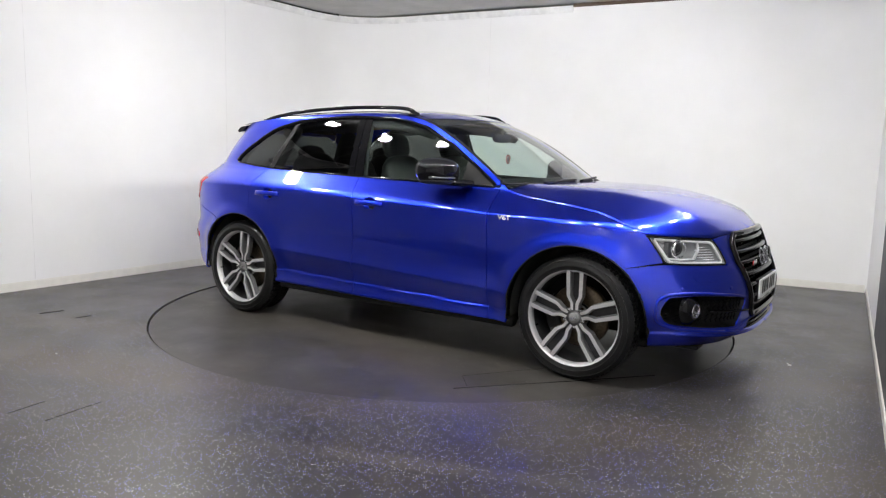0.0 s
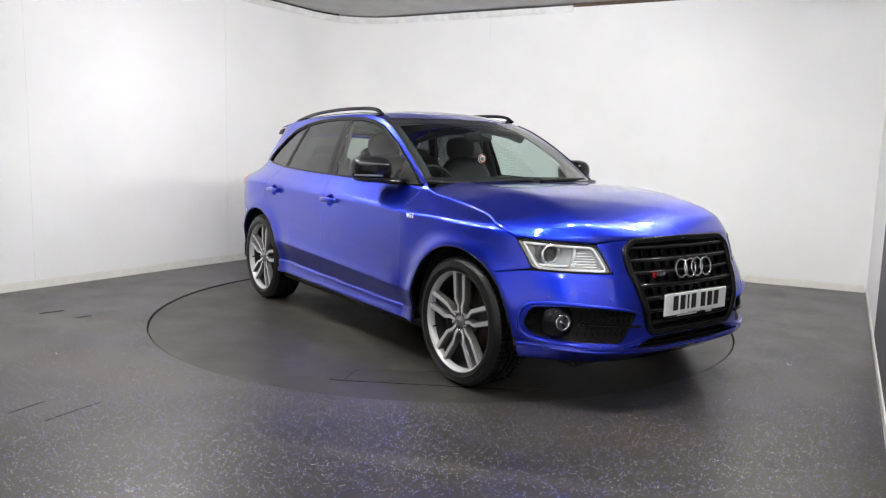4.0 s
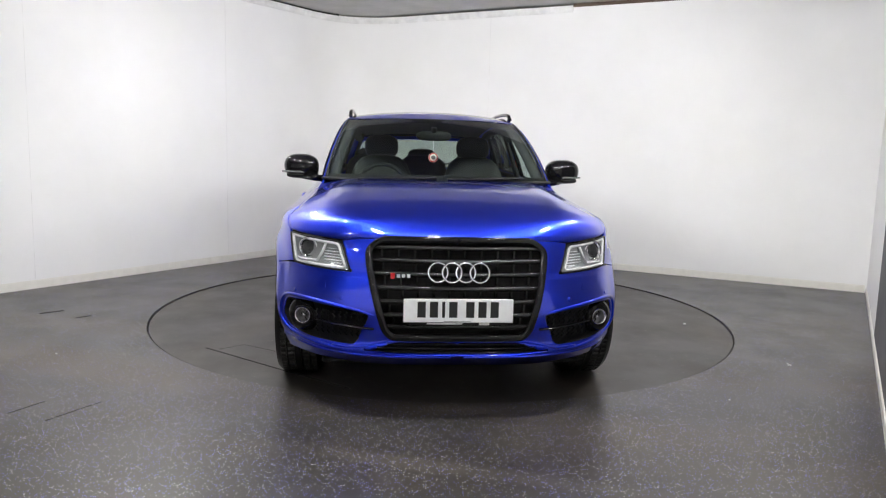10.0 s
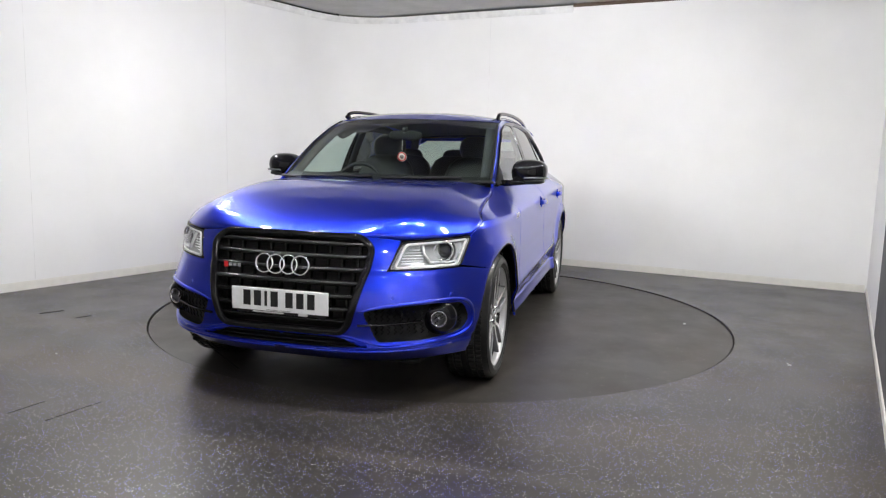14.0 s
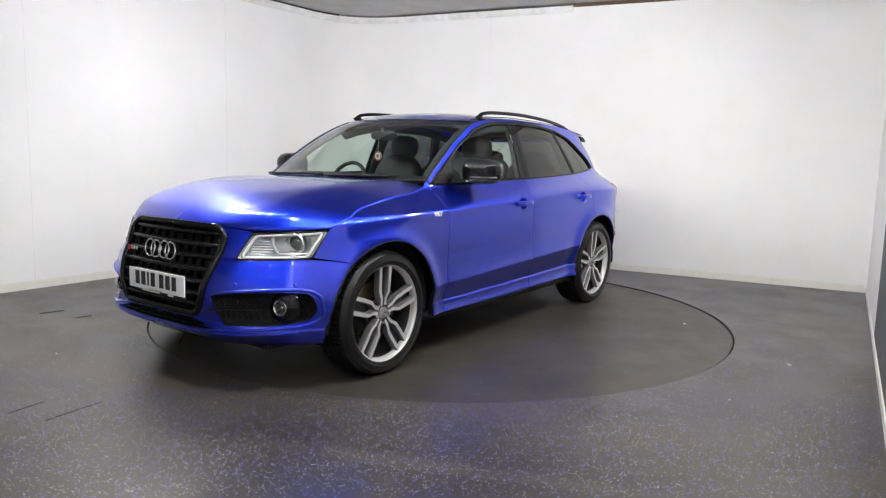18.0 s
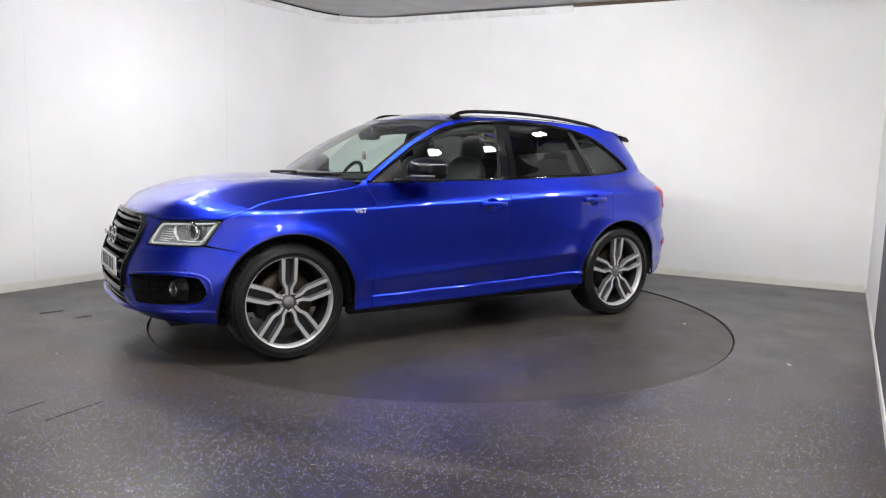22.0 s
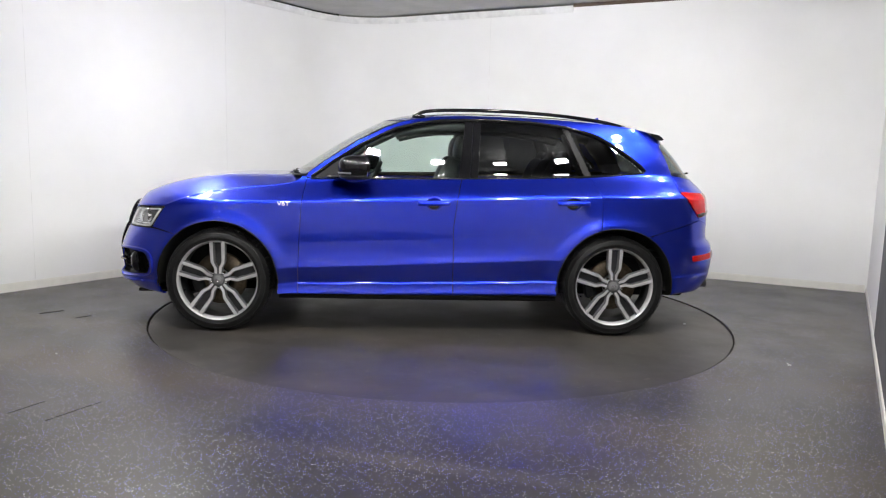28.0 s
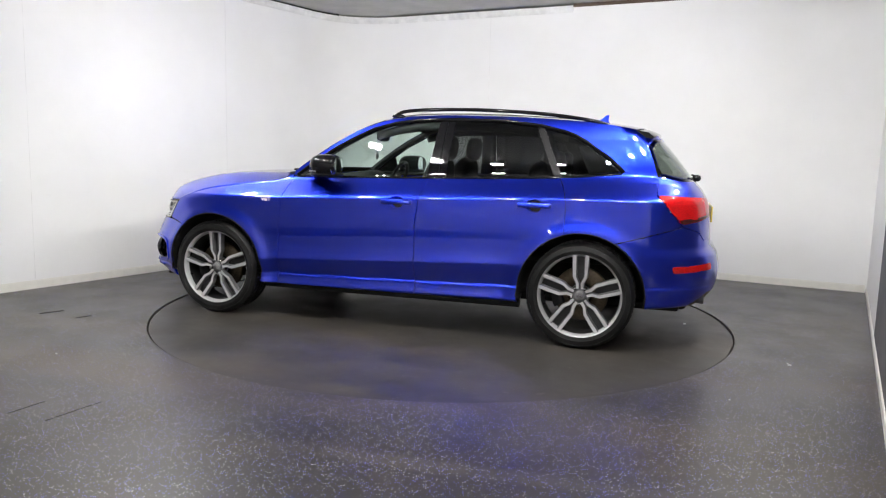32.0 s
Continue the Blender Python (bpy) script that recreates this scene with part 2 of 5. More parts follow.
def flip(vf):
    """The mirror image across the car's middle plane."""
    v, f = vf
    return [(p[0], -p[1], p[2]) for p in v], [tuple(reversed(q)) for q in f]


def move(vf, m):
    v, f = vf
    return [tuple(m @ Vector(p)) for p in v], f


def grid_faces(nu, nv, wrap_u=False, wrap_v=False):
    fs = []
    for i in range(nu if wrap_u else nu - 1):
        for j in range(nv if wrap_v else nv - 1):
            a, b = i * nv + j, ((i + 1) % nu) * nv + j
            c, d = ((i + 1) % nu) * nv + (j + 1) % nv, i * nv + (j + 1) % nv
            fs.append((a, b, c, d))
    return fs


def revolve(profile, seg=64, start=0.0, turn=2 * math.pi):
    """Turns a profile of (y, r) about the y axis."""
    n = len(profile)
    full = abs(turn - 2 * math.pi) < 1e-6
    steps = seg if full else seg + 1
    v = []
    for k in range(steps):
        a = start + turn * k / seg
        for y, r in profile:
            v.append((r * math.sin(a), y, r * math.cos(a)))
    return v, grid_faces(steps, n, wrap_u=full)


def smooth_path(pts, n, closed=False):
    """Catmull-Rom through a few points, n samples a span."""
    P = [Vector(p) for p in pts]
    out = []
    m = len(P)
    for i in range(m if closed else m - 1):
        p1, p2 = P[i], P[(i + 1) % m]
        p0 = P[i - 1] if closed or i > 0 else p1 * 2 - p2
        p3 = P[(i + 2) % m] if closed or i + 2 < m else p2 * 2 - p1
        for k in range(n):
            t = k / n
            out.append(0.5 * ((2 * p1) + (p2 - p0) * t + (2 * p0 - 5 * p1 + 4 * p2 - p3) * t * t + (3 * p1 - p0 - 3 * p2 + p3) * t ** 3))
    if not closed:
        out.append(P[-1].copy())
    return out


def sweep(path, ra, rb=None, seg=8, closed=False, up=(0, 0, 1), power=2.0, taper=0.0):
    """A tube along a path; ra across, rb along up."""
    rb = rb or ra
    P = [Vector(p) for p in path]
    n = len(P)
    v = []
    for i in range(n):
        a = P[i - 1] if closed or i > 0 else P[i]
        b = P[(i + 1) % n] if closed or i + 1 < n else P[i]
        t = (b - a).normalized()
        side = t.cross(Vector(up))
        if side.length < 1e-5:
            side = t.cross(Vector((1, 0, 0)))
        side.normalize()
        w = side.cross(t).normalized()
        k = 1.0
        if taper and not closed:
            k = 1 - taper * abs(2 * i / (n - 1) - 1) ** 6
        for j in range(seg):
            q = 2 * math.pi * (j + 0.5) / seg
            c, s = math.cos(q), math.sin(q)
            e = (abs(c) ** power + abs(s) ** power) ** (-1 / power)
            v.append(tuple(P[i] + side * (ra * k * c * e) + w * (rb * k * s * e)))
    f = grid_faces(n, seg, wrap_u=closed, wrap_v=True)
    if not closed:
        f.append(tuple(range(seg)))
        f.append(tuple(reversed(range((n - 1) * seg, n * seg))))
    return v, f


def superbox(c, s, e=4.0, nu=24, nv=14):
    """A rounded block about c with half sizes s; the larger e, the squarer."""
    v = []
    for i in range(nu):
        a = 2 * math.pi * i / nu
        for j in range(nv):
            b = -math.pi / 2 + math.pi * j / (nv - 1)
            d = (math.cos(a) * math.cos(b), math.sin(a) * math.cos(b), math.sin(b))
            k = (abs(d[0]) ** e + abs(d[1]) ** e + abs(d[2]) ** e) ** (-1 / e)
            v.append((c[0] + s[0] * d[0] * k, c[1] + s[1] * d[1] * k, c[2] + s[2] * d[2] * k))
    return v, grid_faces(nu, nv, wrap_u=True)


def box(x0, x1, y0, y1, z0, z1, bevel=0.0):
    bm = bmesh.new()
    bmesh.ops.create_cube(bm, size=1.0)
    for q in bm.verts:
        q.co = Vector(((x0 + x1) / 2 + q.co.x * (x1 - x0), (y0 + y1) / 2 + q.co.y * (y1 - y0), (z0 + z1) / 2 + q.co.z * (z1 - z0)))
    if bevel:
        bmesh.ops.bevel(bm, geom=bm.edges[:], offset=bevel, segments=2, affect="EDGES", profile=0.5)
    return bm


def obj(name, vf, mat, parent=None, label="", smooth=True, sharp=0.0):
    me = mesh_of(name, vf[0], vf[1], smooth)
    if sharp:
        crisp(me, sharp)
    return part(name, me, mat, parent, label)


def text_mesh(body, size, depth):
    cu = bpy.data.curves.new("lettering", "FONT")
    cu.body, cu.size, cu.extrude = body, size, depth
    cu.align_x, cu.align_y = "CENTER", "CENTER"
    tmp = bpy.data.objects.new("lettering", cu)
    me = bpy.data.meshes.new_from_object(tmp)
    bpy.data.objects.remove(tmp)
    return me

# ---------------------------------------------------------------- the room
DISC_R = 2.239
GAP = 0.010
FLOOR_Z = 0.008
LEFT_A, LEFT_D = Vector((-3.759, 0.197)), Vector((0.5450, 0.8384))
BACK_A, BACK_D = Vector((4.238, 1.273)), Vector((-0.8989, 0.4381))
RIGHT_D = Vector((-0.4825, -0.8759))
CEIL_Z = 3.0
CORNER = LEFT_A + LEFT_D * 4.505
BEND = 0.75


def corner_bend(n=20):
    """The rounded corner between the left wall and the back wall."""
    a = CORNER - LEFT_D * BEND
    c = CORNER - BACK_D * BEND
    return [a * (1 - t) ** 2 + CORNER * 2 * t * (1 - t) + c * t * t for t in [k / n for k in range(n + 1)]]


def ribbon(path, z0, z1, thick, caps=True):
    """An upright band along a plan line; thick goes to the left of the line's way if positive."""
    P = [Vector((p[0], p[1])) for p in path]
    n = len(P)
    v = []
    for i in range(n):
        a, b = P[max(0, i - 1)], P[min(n - 1, i + 1)]
        d = (b - a).normalized()
        w = Vector((-d.y, d.x)) * thick
        for q, z in ((P[i], z0), (P[i], z1), (P[i] + w, z1), (P[i] + w, z0)):
            v.append((q.x, q.y, z))
    f = grid_faces(n, 4, wrap_v=True)
    if caps:
        f += [(0, 1, 2, 3), tuple(4 * (n - 1) + k for k in (3, 2, 1, 0))]
    return v, f


def straight(a, b, n=2):
    return [a.lerp(b, k / (n - 1)) for k in range(n)]


def setting(name, vf, mat, label, sharp=30.0):
    ob = obj(name, vf, mat, None, label, True, sharp)
    tagged(ob, kind="structure")
    return ob


def build_room():
    left_end = LEFT_A - LEFT_D * 5.5
    left_in = CORNER - LEFT_D * BEND
    back_in = CORNER - BACK_D * BEND
    right_end = BACK_A + RIGHT_D * 9.6
    bend = corner_bend()
    top = 2.985
    # walls run with the room on their right, so the thickness goes outward to the left
    west_stop, east_stop = LEFT_A - LEFT_D * 0.35, BACK_A + RIGHT_D * 2.3
    # two out-of-view stretches are greyed to darken what the doors mirror
    setting("wall_southwest", ribbon(straight(left_end, west_stop, 4), 0.0, top, 0.12), UNSEEN_PALE_WALL, "unseen wall at the tripod's end, pale grey to dull the car's reflections")
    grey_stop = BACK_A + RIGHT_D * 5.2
    setting("wall_southeast", ribbon(straight(east_stop, grey_stop, 4), 0.0, top, 0.12), UNSEEN_DARK_WALL, "unseen wall between turntable and tripod, grey to darken the car's reflections")
    setting("wall_tripod", ribbon(straight(grey_stop, right_end, 4), 0.0, top, 0.12), WALL, "plain white wall beside the tripod")
    setting("wall_west", ribbon(straight(west_stop, left_in, 8), 0.0, top, 0.12), WALL, "plain white painted studio wall with faint scuffs")
    setting("wall_corner", ribbon(bend, 0.0, top, 0.12), WALL, "white wall that bends round the room's corner")
    setting("wall_north", ribbon(straight(back_in, BACK_A, 8), 0.0, 2.960, 0.12), WALL, "plain white painted studio wall with light scuff marks")
    setting("wall_east", ribbon(straight(BACK_A, east_stop, 8), 0.0, top, 0.12), WALL, "white painted side wall meeting the dark floor")
    setting("wall_south", ribbon(straight(right_end, left_end, 4), 0.0, top, 0.12), WALL, "white wall that closes the room behind the tripod")
    # skirting boards stand 12 mm proud of the walls
    long_path = [left_end + LEFT_D * 0.05, *straight(LEFT_A, left_in, 3), *bend[1:], *straight(back_in, BACK_A + BACK_D * 0.02, 4)[1:]]
    setting("baseboard", ribbon(long_path, 0.0, 0.074, -0.012), SKIRT, "narrow cream painted skirting board along the white wall")
    setting("baseboard_top_edge", ribbon(long_path, 0.0745, 0.083, -0.007), SKIRT, "thin rounded top edge of the cream skirting board")
    setting("baseboard_side", ribbon(straight(BACK_A + RIGHT_D * 0.02, right_end, 6), 0.0, 0.06, -0.010), SKIRT, "low cream skirting strip along the side wall")
    # the board below the ceiling follows the bend and stops part way along the back wall
    stop = BACK_A + BACK_D * 3.146
    trim_path = [left_end + LEFT_D * 0.05, *straight(LEFT_A, left_in, 3), *bend[1:], *straight(back_in, stop, 4)[1:]]
    setting("trim", ribbon(trim_path, 2.915, 2.978, -0.02), TRIM, "white painted board running below the ceiling")
    setting("trim_bead", ribbon(trim_path, 2.902, 2.9145, -0.012), TRIM, "thin bead below the white ceiling board")
    setting("trim_timber", ribbon(straight(stop, BACK_A, 3), 2.963, 2.999, 0.10), TIMBER, "bare dark timber in the gap above the wall")
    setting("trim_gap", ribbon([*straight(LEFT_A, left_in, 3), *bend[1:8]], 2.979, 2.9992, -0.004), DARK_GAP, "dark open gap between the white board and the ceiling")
    # plain seams where the wall boards meet
    for at in (2.9, 5.05):
        a = LEFT_A + LEFT_D * (at - 2.6)
        setting("wall_seam", ribbon([a, a + LEFT_D * 0.004], 0.09, 2.89, -0.0012), TRIM, "faint upright joint between wall boards")
    b = BACK_A + BACK_D * 4.15
    setting("wall_seam", ribbon([b, b + BACK_D * 0.004], 0.09, 2.89, 0.0012), TRIM, "faint upright joint between wall boards")
    # floor: one sheet with a round hole for the turntable
    seg = 144
    v, f = [], []
    for k in range(seg):
        a = 2 * math.pi * k / seg
        c, s = math.cos(a), math.sin(a)
        far = 9.0 / max(abs(c), abs(s))
        for r, z in ((DISC_R + GAP, -0.05), (DISC_R + GAP, FLOOR_Z - 0.002), (DISC_R + GAP + 0.002, FLOOR_Z), (DISC_R + 0.5, FLOOR_Z), (far, FLOOR_Z)):
            v.append((r * c, r * s, z))
    f = [tuple(reversed(q)) for q in grid_faces(seg, 5, wrap_u=True)]
    setting("floor", (v, f), FLOOR, "dark grey speckled vinyl floor with smears and a soft sheen")
    setting("floor_pit", ([(3 * math.cos(2 * math.pi * k / 48), 3 * math.sin(2 * math.pi * k / 48), -0.05) for k in range(48)], [tuple(range(48))]), DARK_GAP, "dark pit below the turntable")
    # pale ceiling boards over the far corner, dark-painted ceiling above the turntable and the tripod
    for name, y0, y1, mat, label in (("ceiling", 0.9, 9.0, CEILING, "mottled light grey ceiling"), ("ceiling_dark", -9.0, 0.9, DARK_CEILING, "dark painted ceiling above the turntable")):
        v = [(x, y, z) for z in (CEIL_Z, CEIL_Z + 0.1) for x, y in ((-9, y0), (9, y0), (9, y1), (-9, y1))]
        setting(name, (v, [(0, 1, 2, 3), (7, 6, 5, 4), (0, 4, 5, 1), (1, 5, 6, 2), (2, 6, 7, 3), (3, 7, 4, 0)]), mat, label)


def flat_strip(points, w, z=0.0012):
    """A thin flat strip along a plan line."""
    return ribbon_flat([Vector(p) for p in points], w, z)


def ribbon_flat(P, w, z):
    v = []
    n = len(P)
    for i in range(n):
        d = (P[min(n - 1, i + 1)] - P[max(0, i - 1)]).normalized()
        s = Vector((-d.y, d.x)) * (w / 2)
        for q, h in ((P[i] - s, z), (P[i] + s, z), (P[i] + s, z - 0.004), (P[i] - s, z - 0.004)):
            v.append((q.x, q.y, h))
    f = grid_faces(n, 4, wrap_v=True) + [(3, 2, 1, 0), tuple(4 * (n - 1) + k for k in (0, 1, 2, 3))]
    return v, f


def build_turntable():
    table = empty("turntable", label="round turntable flush with the floor, same dark vinyl", category="turntable")
    seg = 144
    v = []
    for k in range(seg):
        a = 2 * math.pi * k / seg
        for r, z in ((0.0, 0.0), (0.8, 0.0), (1.6, 0.0), (DISC_R - 0.004, 0.0), (DISC_R, -0.004), (DISC_R, -0.045)):
            v.append((r * math.cos(a), r * math.sin(a), z))
    f = [tuple(reversed(q)) for q in grid_faces(seg, 6, wrap_u=True)]
    me = mesh_of("disc", v, f)
    crisp(me, 30)
    part("disc", me, DISC_VINYL, table)
    seam = flat_strip([(1.17, -1.62), (1.235, -1.545), (1.65, -1.075), (1.99, -0.67)], 0.009, 0.0022)
    obj("seam", seam, DARK_GAP, table, "dark straight joint across the vinyl", False)
    hatch = flat_strip([(1.20, -1.53), (1.086, -1.396), (1.28, -1.124), (1.40, -0.96)], 0.003, 0.0014)
    obj("hatch_joint", hatch, JOINT, table, "faint outline of a hatch in the vinyl", False)
    return table


def build_floor_marks():
    for pts, w in ((((-3.03, -0.51), (-2.91, -0.39)), 0.03), (((-2.70, -0.62), (-2.63, -0.535)), 0.022)):
        ob = obj("floor_slot", flat_strip([Vector(p) for p in pts], w, FLOOR_Z + 0.0018), DARK_GAP, None, "short dark slot let into the vinyl floor", False)
        tagged(ob, category="floor slot", group="floor slots")
    cover = empty("access_cover", label="square access cover flush in the floor, thin dark joints", category="floor cover")
    q = [Vector((-2.045, -2.555)), Vector((-1.965, -2.385)), Vector((-1.69, -2.37)), Vector((-1.824, -2.636))]
    for i in (0, 2):
        obj("joint", flat_strip([q[i], q[(i + 1) % 4]], 0.005, FLOOR_Z + 0.0016), JOINT, cover, "", False)
    rnd = random.Random(4)
    for x, y, s in ((2.208, -1.41, 0.012), (2.22, -1.36, 0.006), (-2.35, -1.55, 0.006), (1.56, -2.1, 0.006), (1.9, -0.32, 0.012)):
        vf = superbox((x, y, FLOOR_Z + s * 0.35), (s, s * 0.7, s * 0.35), 2.2, 8, 5)
        ob = obj("debris", vf, TRIM if rnd.random() < 0.4 else DARK_GAP, None, "tiny crumb of grit lying on the floor")
        tagged(ob, category="debris", group="floor grit")


def build_floodlights():
    first = empty("floodlight", label="small square white LED floodlight on the ceiling", category="floodlight", group="ring of floodlights")
    obj("housing", join(superbox((0, 0, 0.035), (0.10, 0.08, 0.034), 8, 24, 10)), SATIN_BLACK, first)
    part("bracket", box(-0.03, 0.03, -0.03, 0.03, 0.06, 0.10), SATIN_BLACK, first)
    part("diffuser", box(-0.08, 0.08, -0.06, 0.06, -0.006, -0.002), GLOW, first, "glowing white diffuser")
    spots = []
    for k in range(LAMP_COUNT):
        a = radians(-3.4 - 17.14 * k)
        spots.append((LAMP_RING * math.cos(a), LAMP_RING * math.sin(a), LAMP_TILT))
    # an added, unseen second row brightens the tripod's end and the wall behind it
    spots += [(-2.6, -4.6, -14.0), (-1.25, -5.05, -14.0), (0.1, -5.2, -14.0), (1.0, -3.95, 40.0)]
    for k, (x, y, tilt) in enumerate(spots):
        # the ring leans in towards the turntable's middle, most of the added row outward
        deg = math.degrees(math.atan2(y, x))
        m = pose(x, y, LAMP_HEIGHT - 0.04, 0, 0, deg + 90) @ pose(0, 0, 0, tilt, 0, 0)
        if k == 0:
            first.matrix_basis = m
        else:
            copy_thing(first, m)


build_room()
build_floodlights()
build_floor_marks()

# ---------------------------------------------------------------- the car's shape
# Car space: x forward from the middle of the wheelbase, y to the car's left, z up.


def curve(*knots):
    """A smooth function through (x, y) knots without overshoot, level past its ends."""
    x = np.array([k[0] for k in knots], float)
    y = np.array([k[1] for k in knots], float)
    h, d = np.diff(x), np.diff(y) / np.diff(x)
    m = np.zeros(len(x))
    for i in range(1, len(x) - 1):
        if d[i - 1] * d[i] > 0:
            w1, w2 = 2 * h[i] + h[i - 1], h[i] + 2 * h[i - 1]
            m[i] = (w1 + w2) / (w1 / d[i - 1] + w2 / d[i])
    m[0], m[-1] = d[0], d[-1]

    def f(q):
        q = np.clip(np.asarray(q, float), x[0], x[-1])
        i = np.clip(np.searchsorted(x, q) - 1, 0, len(h) - 1)
        t = (q - x[i]) / h[i]
        return (y[i] * (1 + 2 * t) * (1 - t) ** 2 + m[i] * h[i] * t * (1 - t) ** 2 + y[i + 1] * t * t * (3 - 2 * t) + m[i + 1] * h[i] * t * t * (t - 1))
    return f


AXLE, HUB_Z, ARCH_R = 1.4065, 0.362, 0.424
X0, ARC = 1.30, 1.45          # where the ends begin to round, and the run of each rounded end
width_at = curve((0.18, 0.78), (0.262, 0.872), (0.276, 0.914), (0.284, 0.9325), (0.290, 0.9345), (0.300, 0.9330), (0.325, 0.9270), (0.350, 0.9240), (0.3625, 0.9238), (0.3665, 0.9222), (0.3715, 0.9150), (0.395, 0.9185), (0.44, 0.9265), (0.502, 0.9375), (0.56, 0.9405), (0.62, 0.943), (0.68, 0.9445),
                 (0.74, 0.9455), (0.80, 0.9445), (0.86, 0.9425), (0.91, 0.9405), (0.952, 0.938), (0.962, 0.934), (0.985, 0.918), (1.03, 0.874), (1.075, 0.830), (1.105, 0.804), (1.2, 0.772), (1.3, 0.735),
                 (1.4, 0.694), (1.48, 0.657), (1.53, 0.628), (1.57, 0.59))
# the doors flare out towards the crease above the sill
flare_at = curve((0.375, 0.0), (0.40, 0.0032), (0.503, 0.0240), (0.5075, 0.0246), (0.513, 0.0234), (0.555, 0.0125), (0.61, 0.0042), (0.68, 0.0))
shear_at = curve((0.30, 0.015), (0.36, 0.02), (0.50, 0.046), (0.95, 0.036), (1.10, 0.036), (1.40, 0.0))
nose_at = curve((0.18, 2.02), (0.24, 2.15), (0.30, 2.245), (0.326, 2.280), (0.343, 2.284), (0.366, 2.263), (0.376, 2.258), (0.45, 2.265), (0.53, 2.270), (0.60, 2.260), (0.665, 2.243), (0.69, 2.233), (0.703, 2.222), (0.75, 2.208), (0.82, 2.180), (0.87, 2.150), (0.95, 2.05), (1.1, 1.8))
nose_power = curve((0.3, 3.0), (0.5, 3.0), (0.7, 2.6), (1.0, 2.5))
tail_at = curve((0.18, 2.03), (0.28, 2.185), (0.40, 2.29), (0.52, 2.31), (0.64, 2.29), (0.71, 2.24), (0.85, 2.23), (0.98, 2.21), (1.07, 2.165), (1.14, 2.105), (1.30, 1.98), (1.45, 1.845), (1.55, 1.77))
tail_power = curve((0.3, 3.4), (0.6, 3.5), (0.9, 3.7), (1.05, 3.9), (1.3, 4.2))


def half_width(x, z):
    xx = np.clip(x, -1.9, 1.7)
    zz = z + shear_at(z) * xx
    w = width_at(zz) + flare_at(zz) * np.clip((1.12 - np.abs(x)) / 0.35, 0, 1)
    up = np.clip((z - 1.0) / 0.12, 0, 1)
    up = np.where(xx > 0, np.clip((z - 1.0 + 0.07 * np.clip(xx / 0.8, 0, 1)) / 0.12, 0, 1), up)
    w = w * (1 - 0.055 * ((xx + 0.35) / 1.2) ** 2 * up)
    # the nose tucks in below the bumper's lip
    w = w * (1 - 0.050 * np.clip((0.372 - z) / 0.10, 0, 1) * np.clip((x - 1.55) / 0.2, 0, 1))
    for ax in (AXLE, -AXLE):
        r = np.hypot(x - ax, z - HUB_Z)
        w = w + 0.024 * np.exp(-((r - 0.425) / 0.066) ** 2) * np.clip((1.0 - z) / 0.2, 0, 1)
    return w


def shell_raw(s, z):
    """The outer skin: s runs along the side and round each end to the middle (s = +-(X0 + ARC))."""
    s, z = np.broadcast_arrays(np.asarray(s, float), np.asarray(z, float))
    a = np.clip((np.abs(s) - X0) / ARC, 0, 1) * math.pi / 2
    ahead = s > 0
    power = np.where(ahead, nose_power(z), tail_power(z))
    reach = np.where(ahead, nose_at(z), tail_at(z)) - X0
    # even out the speed round the corner
    k = (np.abs(np.cos(a)) ** power + np.abs(np.sin(a)) ** power) ** (-1 / power)
    x = np.where(np.abs(s) <= X0, s, np.sign(s) * (X0 + reach * np.sin(a) * k))
    y = np.where(np.abs(s) <= X0, half_width(s, z), half_width(x, z) * np.cos(a) * k)
    return np.stack([x, y, z], -1)


def shell(s, z, off=0.0):
    """Points on the skin, pushed out along the normal by off, and the normals."""
    s = np.asarray(s, float)
    z = np.asarray(z, float)
    e = 0.004
    p = shell_raw(s, z)
    ds = shell_raw(s + e, z) - shell_raw(s - e, z)
    top = np.abs(s) > X0 + ARC - e
    if np.any(top):
        alt = np.zeros_like(ds)
        alt[..., 1] = -np.sign(s)
        ds = np.where(top[..., None], alt, ds)
    dz = shell_raw(s, z + e) - shell_raw(s, z - e)
    n = np.cross(dz, ds)
    n = n / (np.linalg.norm(n, axis=-1, keepdims=True) + 1e-12)
    flipped = (n[..., 1] + 0.3 * np.abs(n[..., 0]) * np.sign(n[..., 0] * np.sign(s))) < 0
    n = np.where(flipped[..., None], -n, n)
    return p + n * off, n


def search(test, lo, hi):
    for _ in range(24):
        mid = (lo + hi) / 2
        if test(mid):
            lo = mid
        else:
            hi = mid
    return (lo + hi) / 2


def at_x(x, z):
    """(s, z) of the skin point of the side at x."""
    if abs(x) <= X0:
        return (x, z)
    g = 1 if x > 0 else -1
    return (g * search(lambda q: abs(shell_raw(g * q, z)[0]) < abs(x), X0, X0 + ARC), z)


def at_y(y, z, rear=False):
    """(s, z) of the skin point of the front, or of the rear, at y."""
    g = -1 if rear else 1
    return (g * search(lambda q: shell_raw(g * q, z)[1] > y, X0, X0 + ARC), z)


def nose_x(y, z):
    """x of the front skin at y and z."""
    x, n = 1.9, float(nose_power(z))
    reach = float(nose_at(z)) - X0
    for _ in range(6):
        w = float(half_width(np.array(x), np.array(z)))
        x = X0 + reach * max(0.0, 1 - (abs(y) / w) ** n) ** (1 / n)
    return x


